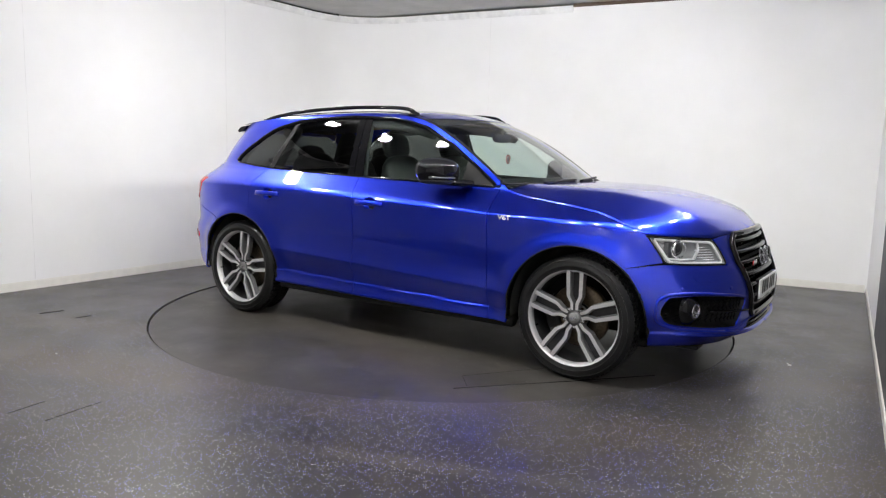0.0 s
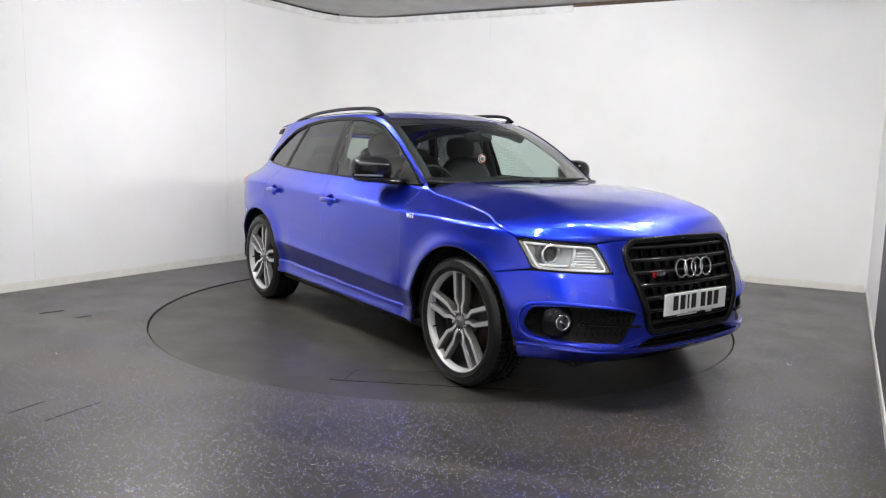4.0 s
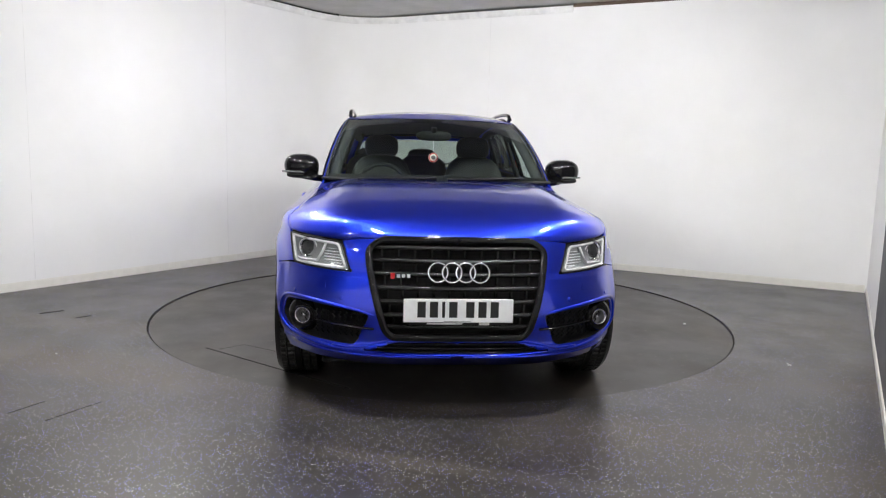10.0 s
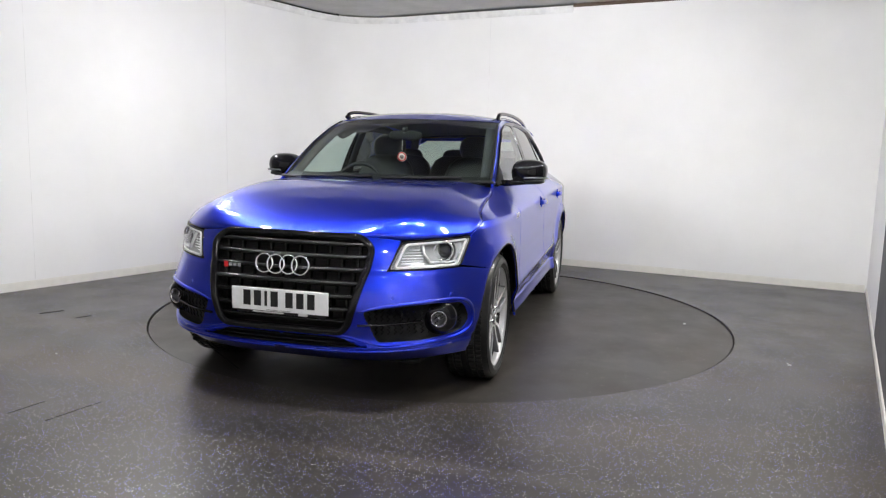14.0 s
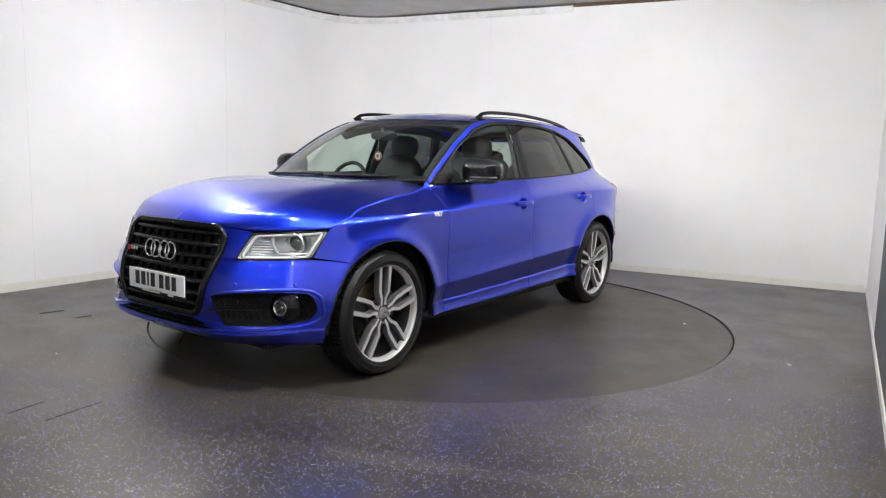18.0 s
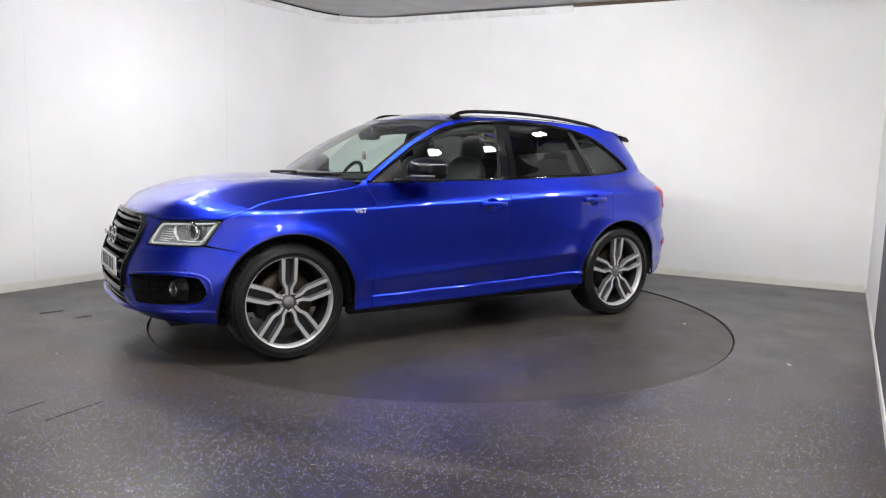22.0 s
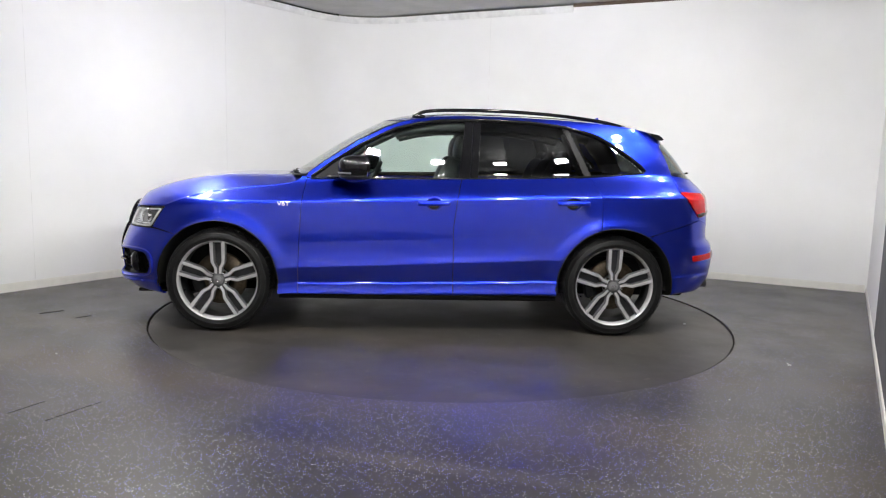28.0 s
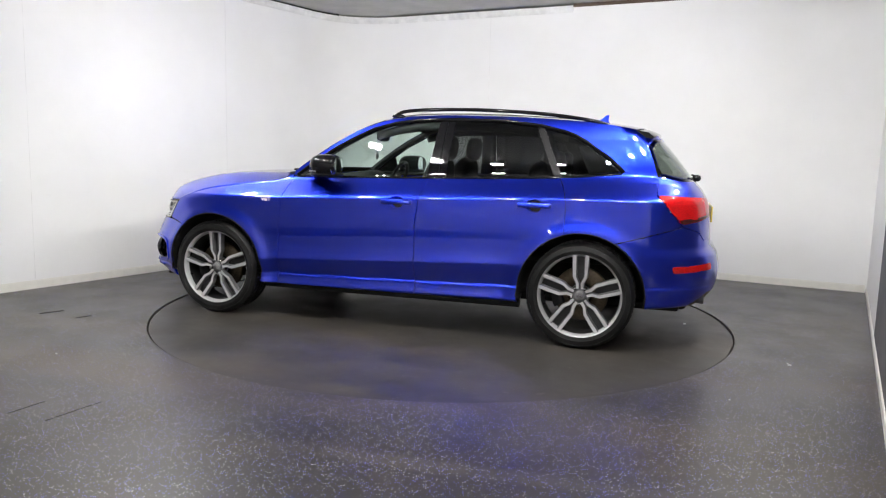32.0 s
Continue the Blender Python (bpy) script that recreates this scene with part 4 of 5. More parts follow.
    obj("windscreen", (v, [tuple(reversed(q)) for q in grid_faces(21, 37)]), SCREEN, car, "clear raked windscreen")
    obj("cowl_panel", sweep([screen_point(-1 + 2 * j / 32, 0.0) + Vector((0.012, 0, -0.006)) for j in range(33)], 0.030, 0.010, 8, up=(0, 0, 1)), SATIN_BLACK, car)
    v = [tuple(screen_point(-1 + 2 * j / 36, t, 0.003)) for t in (0.955, 0.975, 0.995) for j in range(37)]
    obj("windscreen_header", (v, grid_faces(3, 37)), SATIN_BLACK, car, "black band along the windscreen's top")
    v = [tuple(screen_point(-1 + 2 * j / 36, t, 0.003)) for t in (0.0, 0.03, 0.055) for j in range(37)]
    obj("windscreen_foot_band", (v, grid_faces(3, 37)), SATIN_BLACK, car, "black band along the windscreen's foot")
    for side in (1, -1):
        pil = [tuple(screen_point(side * 0.985, k / 14, 0.001)) for k in range(15)]
        obj("windscreen_seal", sweep(pil, 0.011, 0.005, 8, up=(0.4, side * 0.6, 0.6)), SATIN_BLACK, car)
        obj("pillar_trim", sweep([(p[0] - 0.02, p[1] - side * 0.045, p[2] - 0.025) for p in pil], 0.04, 0.02, 8), CLOTH, car)
        path = [(1.005, 0.05, 1.118), (0.975, 0.26, 1.124), (0.905, 0.56, 1.130)] if side > 0 else [(1.0, -0.52, 1.112), (1.005, -0.28, 1.120), (0.995, -0.02, 1.126)]
        obj("windscreen_wiper", sweep(smooth_path(path, 6), 0.012, 0.008, 6), SATIN_BLACK, car)
    # shark fin aerial
    fin = [(-1.36, 0, 1.545), (-1.41, 0, 1.572), (-1.445, 0, 1.602), (-1.465, 0, 1.604), (-1.462, 0, 1.56), (-1.47, 0, 1.538)]
    v = [(p[0], w, p[2]) for w in (0.012, -0.012) for p in fin]
    for k in (2, 3, 8, 9):
        v[k] = (v[k][0], v[k][1] * 0.3, v[k][2])
    obj("aerial_fin", (v, [tuple(range(6)), tuple(reversed(range(6, 12)))] + [(i, i + 6, (i + 1) % 6 + 6, (i + 1) % 6) for i in range(6)]), PAINT, car, sharp=40)
    # hidden inner skin, floor pan and bulkheads keep the joints dark
    low = [at_x(-1.95, 0.25), at_x(-2.0, 0.8), at_x(-1.7, 1.07), at_x(-1.2, 1.07), at_x(0.0, 1.05), at_x(0.80, 1.03), at_x(1.2, 0.96), at_x(1.72, 0.80), at_x(1.80, 0.25)]
    for side in (1, -1):
        skin_part("inner_body", low, CABIN, car, [arch(AXLE, ARCH_R + 0.02), arch(-AXLE, ARCH_R + 0.02)], side, off=-0.04, lip=0.0, step=0.03)
    part("floor_pan", box(-2.05, 1.95, -0.56, 0.56, 0.235, 0.30, 0.02), SATIN_BLACK, car)
    part("floor_pan_side", box(-0.95, 0.95, -0.84, 0.84, 0.24, 0.30, 0.02), SATIN_BLACK, car)
    part("front_bulkhead", box(0.86, 0.92, -0.70, 0.70, 0.3, 1.04, 0.01), CABIN, car)
    part("engine_bay", box(1.0, 2.02, -0.55, 0.55, 0.30, 0.82, 0.03), LINER, car)
    part("boot_floor", box(-2.15, -1.0, -0.72, 0.72, 0.55, 0.6, 0.02), CABIN, car)
    for y in (0.60, 0.52, -0.60, -0.52):
        v, f = revolve([(-0.1, 0.030), (0.0, 0.034), (0.004, 0.030), (-0.08, 0.028)], 20)
        m = pose(-2.20, y, 0.350, 0, 0, 90)
        obj("exhaust_tip", move((v, f), m), LAMP_DARK, car)
    part("exhaust_silencer", box(-2.1, -1.75, -0.5, 0.5, 0.24, 0.36, 0.03), LINER, car)


def cup_outline(x, z):
    return [at_x(x + 0.055 * math.cos(q), z - 0.002 + 0.044 * math.sin(q)) for q in [2 * math.pi * k / 28 for k in range(28)]]


def door_handle(door, x, z, side):
    s = at_x(x, z)[0]
    pts = cup_outline(x, z)
    ring = [on_skin(s + (a - s) * 1.04, z - 0.002 + (b - z + 0.002) * 1.04, -0.001, side)[0] for a, b in pts]
    inner = [on_skin(s + (a - s) * 0.8, z - 0.002 + (b - z + 0.002) * 0.88, -0.046, side)[0] for a, b in pts]
    c = on_skin(s, z - 0.002, -0.056, side)[0]
    v = [tuple(p) for p in ring + inner] + [tuple(c)]
    f = [(k, (k + 1) % 28, 28 + (k + 1) % 28, 28 + k) for k in range(28)] + [(28 + k, 28 + (k + 1) % 28, 56) for k in range(28)]
    obj("handle_cup", (v, f), PAINT, door, "deep handle recess")
    path = [on_skin(at_x(x + dx, z)[0], z + dz, o, side)[0] for dx, dz, o in ((0.106, 0, 0.004), (0.099, 0, 0.022), (0.055, 0.001, 0.033), (0, 0.002, 0.036), (-0.055, 0.001, 0.033), (-0.099, 0, 0.022), (-0.106, 0, 0.004))]
    obj("door_handle", sweep(smooth_path(path, 4), 0.009, 0.0175, 14, up=(0, -side * 0.22, 1), power=2.8), PAINT, door)


def build_side_glass(car, door, rdoor, side):
    def top_z(x):
        xs = [p[0] for p in win_top][::-1]
        zs = [p[1] for p in win_top][::-1]
        return float(np.interp(x, xs, zs))
    inset = 0.012
    fw = [(x, belt(x) + 0.004) for x in (-0.272, 0.0, 0.3, 0.6, 0.735)] + [(x, z - inset) for x, z in win_top[1:5]] + [(-0.142, 1.503), (-0.318, 1.510)]
    rw = [(x, belt(x) + 0.004) for x in (-1.185, -0.9, -0.6, -0.415)] + [(-0.438, 1.514), (-0.62, 1.512), (-0.80, 1.506), (-1.035, 1.480)]
    qw = [(x, belt(x) + 0.004) for x in (-1.61, -1.45, -1.238)] + [(-1.085, 1.470), (-1.24, 1.433), (-1.378, 1.370), (-1.522, 1.273), (-1.590, 1.217)]
    kw = dict(side=side, step=0.016, off=-0.006, lip=0.0)
    skin_part("side_window", [at_x(*p) for p in fw], CLEAR, door, label="clear front side window", **kw)
    skin_part("side_window", [at_x(*p) for p in rw], PRIVACY, rdoor, label="dark tinted rear side window", **kw)
    skin_part("quarter_window", [at_x(*p) for p in qw], PRIVACY, car, label="dark tinted quarter window", **kw)
    # pillar covers between the panes
    bp = [(-0.276, belt(-0.28)), (-0.322, 1.512), (-0.378, 1.513), (-0.352, belt(-0.35))]
    skin_part("pillar_cover", [at_x(*p) for p in bp], GLOSS_BLACK, door, (), side, off=-0.003, lip=0.01)
    bp = [(-0.358, belt(-0.36)), (-0.384, 1.513), (-0.436, 1.514), (-0.412, belt(-0.41))]
    skin_part("pillar_cover", [at_x(*p) for p in bp], GLOSS_BLACK, rdoor, (), side, off=-0.003, lip=0.01)
    cp = [(-1.187, belt(-1.187)), (-1.037, 1.484), (-1.083, 1.472), (-1.236, belt(-1.236))]
    skin_part("pillar_cover", [at_x(*p) for p in cp], SATIN_BLACK, rdoor, (), side, off=-0.002, lip=0.01, label="grey-black pillar strip")
    # mirror triangle
    tri = [(0.772, belt(0.77) + 0.006), (0.62, 1.20), (0.55, 1.245), (0.53, belt(0.53) + 0.004)]
    skin_part("mirror_sail", [at_x(*p) for p in tri], SATIN_BLACK, door, (), side, off=-0.003, lip=0.01)
    # black surround
    ring = [at_x(*p) for p in win_top]
    pts = skin_path(ring, -0.001, side, 0.03)
    obj("window_surround", sweep(pts, 0.008, 0.016, 10, up=(0, side * 0.4, 0.9), power=3), GLOSS_BLACK, car)
    low = [at_x(x, belt(x) - 0.001) for x in (0.775, 0.5, 0.2, -0.1, -0.4, -0.8, -1.2, -1.45, -1.63)]
    obj("window_sill_strip", sweep(skin_path(low, 0.0, side, 0.04), 0.008, 0.008, 8), GLOSS_BLACK, car)


def build_mirror(car, side):
    mir = empty("door_mirror")
    mir.parent = car
    # housing: rounded in front, cut flat behind
    v, f = superbox((0.46, side * 0.928, 1.178), (0.125, 0.120, 0.090), 2.7, 36, 20)
    v2 = []
    for x, y, z in v:
        t = (side * y - 0.805) / 0.26
        x = max(x, 0.388 - 0.02 * t)
        z = z - 0.012 * (1 - t) - 0.010 * t * (1 if z > 1.18 else -0.4)
        v2.append((x - 0.03 * t, y, z))
    obj("housing", (v2, f), GLOSS_BLACK, mir, sharp=50)
    obj("mirror_glass", superbox((0.365, side * 0.937, 1.172), (0.006, 0.100, 0.070), 3.2, 24, 10), MIRROR_GLASS, mir)
    obj("lower_cap", superbox((0.45, side * 0.920, 1.110), (0.112, 0.110, 0.022), 3, 24, 10), SATIN_BLACK, mir)
    obj("mirror_foot", sweep(smooth_path([(0.63, side * 0.79, 1.096), (0.56, side * 0.84, 1.100), (0.48, side * 0.89, 1.105)], 5), 0.062, 0.021, 12, power=3), GLOSS_BLACK, mir)
    path = [(0.45 + 0.128 * math.cos(q) - 0.01, side * (0.935 + 0.128 * math.sin(q)), 1.134) for q in [radians(-60 + 15 * k) for k in range(10)]]
    obj("indicator_strip", sweep(path, 0.004, 0.006, 6), LAMP_DARK, mir)


def build_head_lamp(car, side):
    lamp = empty("headlight")
    lamp.parent = car
    out = head_lamp_outline(-0.002)
    skin_part("lens", out, LENS, lamp, (), side, step=0.02, off=0.0, lip=0.0, label="clear lens")
    c = np.array(out).mean(0)
    pts = np.array(dense(out, 0.02))
    rim = [on_skin(a, b, -0.002, side)[0] for a, b in pts]
    ring2 = [on_skin(*(c + (p - c) * 0.93), -0.012, side)[0] for p in pts]
    ring3 = [on_skin(*(c + (p - c) * 0.80), -0.026, side)[0] for p in pts]
    mid = on_skin(*c, -0.030, side)[0]
    n = len(pts)
    v = [tuple(p) for p in rim + ring2 + ring3] + [tuple(mid)]
    f = [(k, (k + 1) % n, n + (k + 1) % n, n + k) for k in range(n)] + [(n + k, n + (k + 1) % n, 2 * n + (k + 1) % n, 2 * n + k) for k in range(n)] + [(2 * n + k, 2 * n + (k + 1) % n, 3 * n) for k in range(n)]
    obj("bowl", (v, f), BOWL, lamp, "silver reflector bowl")
    # thin dark rim
    obj("lamp_rim", sweep([on_skin(a, b, 0.0, side)[0] for a, b in pts], 0.004, 0.004, 6, closed=True), SATIN_BLACK, lamp)
    # light guide running round the edge
    guide = [on_skin(*(c + (p - c) * 0.87), -0.006, side)[0] for p in pts]
    obj("light_guide", sweep(guide, 0.007, 0.008, 8, closed=True), GUIDE, lamp, "frosted white light guide")
    # projector, towards the outer end
    p, nn = on_skin(*at_y(0.752, 0.800), -0.022, side)
    aim = Vector((0.92, side * 0.38, 0.0)).normalized()
    m = Matrix.Translation(p) @ aim.to_track_quat("Y", "Z").to_matrix().to_4x4()
    obj("projector_ring", move(revolve([(-0.05, 0.050), (0.0, 0.056), (0.012, 0.054), (0.012, 0.044), (-0.01, 0.040), (-0.05, 0.040)], 32), m), CHROME, lamp)
    obj("projector_shroud", move(revolve([(-0.045, 0.072), (-0.02, 0.070), (-0.012, 0.058), (-0.06, 0.045)], 32), m), LAMP_DARK, lamp)
    obj("projector_lens", move(revolve([(0.010, 0.0005), (0.008, 0.018), (0.0, 0.034), (-0.012, 0.042), (-0.03, 0.042)], 32), m), plain("dark_lens_glass", (0.02, 0.022, 0.025), 0.04, coat=1.0) if side > 0 else bpy.data.materials["dark_lens_glass"], lamp)
    # reflector ribs on the inner half
    for k in range(6):
        z = 0.742 + 0.014 * k
        a, b = on_skin(*at_y(0.575, z), -0.03, side)[0], on_skin(*at_y(0.672, z), -0.035, side)[0]
        obj("reflector_rib", sweep([a, a.lerp(b, 0.5), b], 0.006, 0.0035, 6), SILVER, lamp)
    # blade that splits the lamp
    a, b, d = on_skin(*at_y(0.655, 0.838), -0.02, side)[0], on_skin(*at_y(0.668, 0.79), -0.015, side)[0], on_skin(*at_y(0.70, 0.745), -0.02, side)[0]
    obj("lamp_blade", sweep([a, b, d], 0.010, 0.008, 6), GUIDE, lamp)
    a, b = on_skin(*at_y(0.70, 0.745), -0.02, side)[0], on_skin(*at_x(1.88, 0.745), -0.02, side)[0]
    obj("lamp_blade", sweep([a, a.lerp(b, 0.5) + Vector((0.02, side * 0.02, 0)), b], 0.010, 0.006, 6), GUIDE, lamp)


def build_fog(car, side):
    box_ = empty("side_intake")
    box_.parent = car
    out = fog_outline(0.0)
    pts = np.array(dense(out, 0.025))
    c = pts.mean(0)
    n = len(pts)
    rim = [on_skin(a, b, -0.004, side)[0] for a, b in pts]
    deep = [on_skin(*(c + (p - c) * 0.97), -0.045, side)[0] for p in pts]
    v = [tuple(p) for p in rim + deep] + [tuple(on_skin(*c, -0.05, side)[0])]
    f = [(k, (k + 1) % n, n + (k + 1) % n, n + k) for k in range(n)] + [(n + k, n + (k + 1) % n, 2 * n) for k in range(n)]
    obj("intake_box", (v, f), SATIN_BLACK, box_)
    # honeycomb bars
    for k in range(14):
        y = 0.455 + 0.03 * k
        for z0, z1 in ((0.395, 0.452), (0.462, 0.522)):
            d = 0.012
            path = [on_skin(*at_y(y + d * ((j % 2) - 0.5), z0 + (z1 - z0) * j / 5), -0.022, side)[0] for j in range(6)]
            obj("honeycomb_bar", sweep(path, 0.0035, 0.0035, 5), GLOSS_BLACK, box_)
    # blade across
    path = [on_skin(*at_y(y, z), o, side)[0] for y, z, o in ((0.40, 0.447, 0.006), (0.48, 0.452, 0.006), (0.58, 0.456, -0.004), (0.69, 0.462, -0.012))]
    obj("intake_blade", sweep(smooth_path(path, 5), 0.012, 0.006, 8), GLOSS_BLACK, box_)
    p, nn = on_skin(*at_y(0.762, 0.468), -0.012, side)
    aim = (Vector((1.0, side * 0.25, 0))).normalized()
    m = Matrix.Translation(p) @ aim.to_track_quat("Y", "Z").to_matrix().to_4x4()
    obj("fog_lamp_surround", move(revolve([(-0.04, 0.090), (-0.012, 0.080), (0.008, 0.050), (0.010, 0.040), (-0.03, 0.036)], 32), m), GLOSS_BLACK, box_)
    obj("fog_lamp_ring", move(revolve([(0.006, 0.041), (0.013, 0.040), (0.013, 0.036), (0.0, 0.034)], 32), m), CHROME, box_)
    obj("fog_lamp_reflector", move(revolve([(0.0, 0.035), (-0.02, 0.028), (-0.032, 0.012), (-0.033, 0.001)], 32), m), LAMP_DARK, box_)
    obj("fog_lamp_bulb", move(superbox((0, -0.015, 0), (0.010, 0.012, 0.010), 2, 14, 8), m), CHROME, box_)
    obj("fog_lamp_lens", move(revolve([(0.008, 0.035), (0.013, 0.026), (0.016, 0.012), (0.017, 0.0005)], 32), m), LENS, box_)
    # raised body-colour lip around the intake and along the chin
    up = [at_y(0.405, 0.512), at_y(0.50, 0.536), at_y(0.62, 0.552), at_y(0.74, 0.562), at_y(0.835, 0.556), at_y(0.872, 0.525), at_y(0.884, 0.465), at_y(0.872, 0.405), at_y(0.82, 0.368), at_y(0.70, 0.352), at_y(0.58, 0.342), at_y(0.50, 0.340)]
    path = smooth_path([(a, b, 0) for a, b in up], 6)
    obj("bumper_lip", sweep([on_skin(q.x, q.y, 0.001, side)[0] for q in path], 0.010, 0.010, 10, taper=0.75), PAINT, car)


def build_bumper_details(car):
    for side in (1, -1):
        # lips that frame the lower inlet, from the side intakes to the middle
        for name, line, r in (("chin_lip", ((0.60, 0.350), (0.50, 0.352), (0.42, 0.366), (0.33, 0.386), (0.20, 0.391), (0.03, 0.392)), 0.007), ("splitter_edge", ((0.80, 0.332), (0.62, 0.322), (0.45, 0.317), (0.25, 0.315), (0.03, 0.314)), 0.006)):
            path = smooth_path([(*at_y(y, z), 0) for y, z in line], 6)
            obj(name, sweep([on_skin(q.x, q.y, 0.001, side)[0] for q in path], r, r, 10), PAINT, car)
        cover = rounded([at_y(0.635, 0.620), at_y(0.640, 0.652), at_y(0.745, 0.655), at_y(0.74, 0.623)], 0.008)
        skin_part("washer_cover", cover, PAINT, car, (), side, step=0.012, off=0.0015, lip=0.004)
        for y in (0.56, 0.80):
            p, n = on_skin(*at_y(y, 0.585), 0.0005, side)
            m = Matrix.Translation(p) @ n.to_track_quat("Y", "Z").to_matrix().to_4x4()
            obj("parking_sensor", move(revolve([(-0.002, 0.011), (0.0012, 0.0105), (0.0018, 0.0095), (0.0018, 0.0004)], 20), m), PAINT, car)


def build_tail_lamp(car, side):
    lamp = empty("tail_lamp")
    lamp.parent = car
    out = tail_lamp_outline(-0.001)
    skin_part("lens", out, RED_LENS, lamp, (), side, step=0.015, off=0.004, lip=0.012, label="glossy red lens")
    dark = rounded([at_x(-2.005, 0.893), at_x(-2.028, 0.866), at_y(0.48, 0.908, True), at_y(0.48, 0.922, True)], 0.008)
    skin_part("lens_band", dark, plain("smoked_red_lens", (0.05, 0.004, 0.005), 0.2, coat=0.25) if side > 0 else bpy.data.materials["smoked_red_lens"], lamp, (), side, step=0.02, off=0.007, lip=0.004)
    refl = rounded([at_x(-1.995, 0.545), at_x(-1.985, 0.588), at_y(0.62, 0.604, True), at_y(0.62, 0.562, True)], 0.012)
    skin_part("bumper_reflector", refl, RED_LENS, car, (), side, step=0.012, off=0.007, lip=0.009, label="red reflector strip")


def build_grille(car):
    gr = empty("grille")
    gr.parent = car
    ring = [(MID, 0.866)] + [p for p in grille_outline(0.004) if p[0] < MID] + [(MID, 0.408)]
    left = skin_path(ring, 0.002, 1, 0.02)
    right = [Vector((p.x, -p.y, p.z)) for p in reversed(left)]
    loop = left + right
    keep = [loop[0]]
    for p in loop[1:]:
        if (p - keep[-1]).length > 0.004:
            keep.append(p)
    obj("frame", sweep(keep, 0.018, 0.017, 12, closed=True, up=(1, 0, 0.1), power=3.5), GLOSS_BLACK, gr, "gloss black grille frame")
    # dark box behind the frame
    n = len(keep)
    v = [tuple(p + Vector((dx, 0, 0))) for dx in (0.004, -0.10) for p in keep]
    obj("grille_box", (v, [(k, (k + 1) % n, n + (k + 1) % n, n + k) for k in range(n)]), LINER, gr)
    # backing
    v = []
    for i in range(13):
        z = 0.40 + (0.87 - 0.40) * i / 12
        for j in range(21):
            y = -0.43 + 0.86 * j / 20
            v.append((float(nose_at(z)) - 0.085, y, z))
    obj("backing", (v, grid_faces(13, 21)), LINER, gr)
    edge = curve((0.412, 0.318), (0.445, 0.345), (0.72, 0.418), (0.812, 0.428), (0.862, 0.365))
    for z in (0.826, 0.766, 0.704, 0.642, 0.580, 0.518, 0.462):
        w = float(edge(z)) + 0.006
        path = []
        for k in range(17):
            y = -w + 2 * w * k / 16
            path.append((nose_x(y, z) - 0.016, y, z))
        obj("slat", sweep(path, 0.022, 0.0125, 10, up=(0, 0, 1), power=3), GRILLE_BLACK, gr)
    for z in (0.796, 0.735, 0.673, 0.611, 0.549, 0.49):
        w = float(edge(z)) - 0.02
        for k in range(10):
            y = -w + 2 * w * (k + 0.5) / 10
            part("upright", box(float(nose_at(z)) - 0.085, float(nose_at(z)) - 0.060, y - 0.005, y + 0.005, z - 0.024, z + 0.024), GRILLE_BLACK, gr)
    # four plain linked rings
    for k in range(4):
        c = Vector((2.243, (k - 1.5) * 0.0665, 0.722))
        path = [c + Vector((0.006 * (k % 2) - 0.15 * 0.046 * math.sin(q), 0.046 * math.cos(q), 0.046 * math.sin(q))) for q in [2 * math.pi * j / 40 for j in range(40)]]
        obj("emblem_ring", sweep(path, 0.0058, 0.0058, 8, closed=True, up=(1, 0, 0)), CHROME, gr, "chrome ring")
    # small badge as plain bars
    part("badge_bar", box(2.240, 2.246, -0.325, -0.304, 0.690, 0.718), RED_BADGE, gr, "small red bar")
    for y in (-0.297, -0.273, -0.249):
        part("badge_bar", box(2.240, 2.246, y, y + 0.018, 0.694, 0.714, 0.002), CHROME, gr, "small chrome bar")
    # number plate with its characters as bars
    plate = part("number_plate", box(2.271, 2.280, -0.262, 0.262, 0.488, 0.601, 0.002), WHITE_PLATE, car, "white number plate with dark bars")
    y = -0.196
    for k in range(7):
        w = 0.014 if k == 2 else 0.039
        part("plate_bar", box(2.2795, 2.2815, y, y + w, 0.512, 0.588), PLATE_INK, plate)
        y += w + (0.042 if k == 3 else 0.0195)
    part("plate_bar", box(2.2795, 2.2805, -0.07, 0.06, 0.4925, 0.4945), LAMP_DARK, plate)
    part("plate_holder", box(2.250, 2.2705, -0.24, 0.24, 0.472, 0.60, 0.003), SATIN_BLACK, car)
    part("plate_bar", box(2.2700, 2.2715, -0.15, 0.02, 0.4765, 0.4835), TRIM, plate)
    part("plate_bar", box(2.2700, 2.2725, 0.10, 0.15, 0.474, 0.486), TRIM, plate)
    # lower grille behind the inlet
    for z in (0.336, 0.353, 0.370):
        path = [(nose_x(y, z) - 0.03, y, z) for y in [-0.44 + 0.88 * k / 14 for k in range(15)]]
        obj("lower_slat", sweep(path, 0.014, 0.004, 6), GLOSS_BLACK, gr)
    part("lower_backing", box(2.10, 2.14, -0.50, 0.50, 0.30, 0.40), LINER, gr)
    part("undertray", box(1.60, 2.05, -0.66, 0.66, 0.225, 0.25, 0.01), SATIN_BLACK, car)


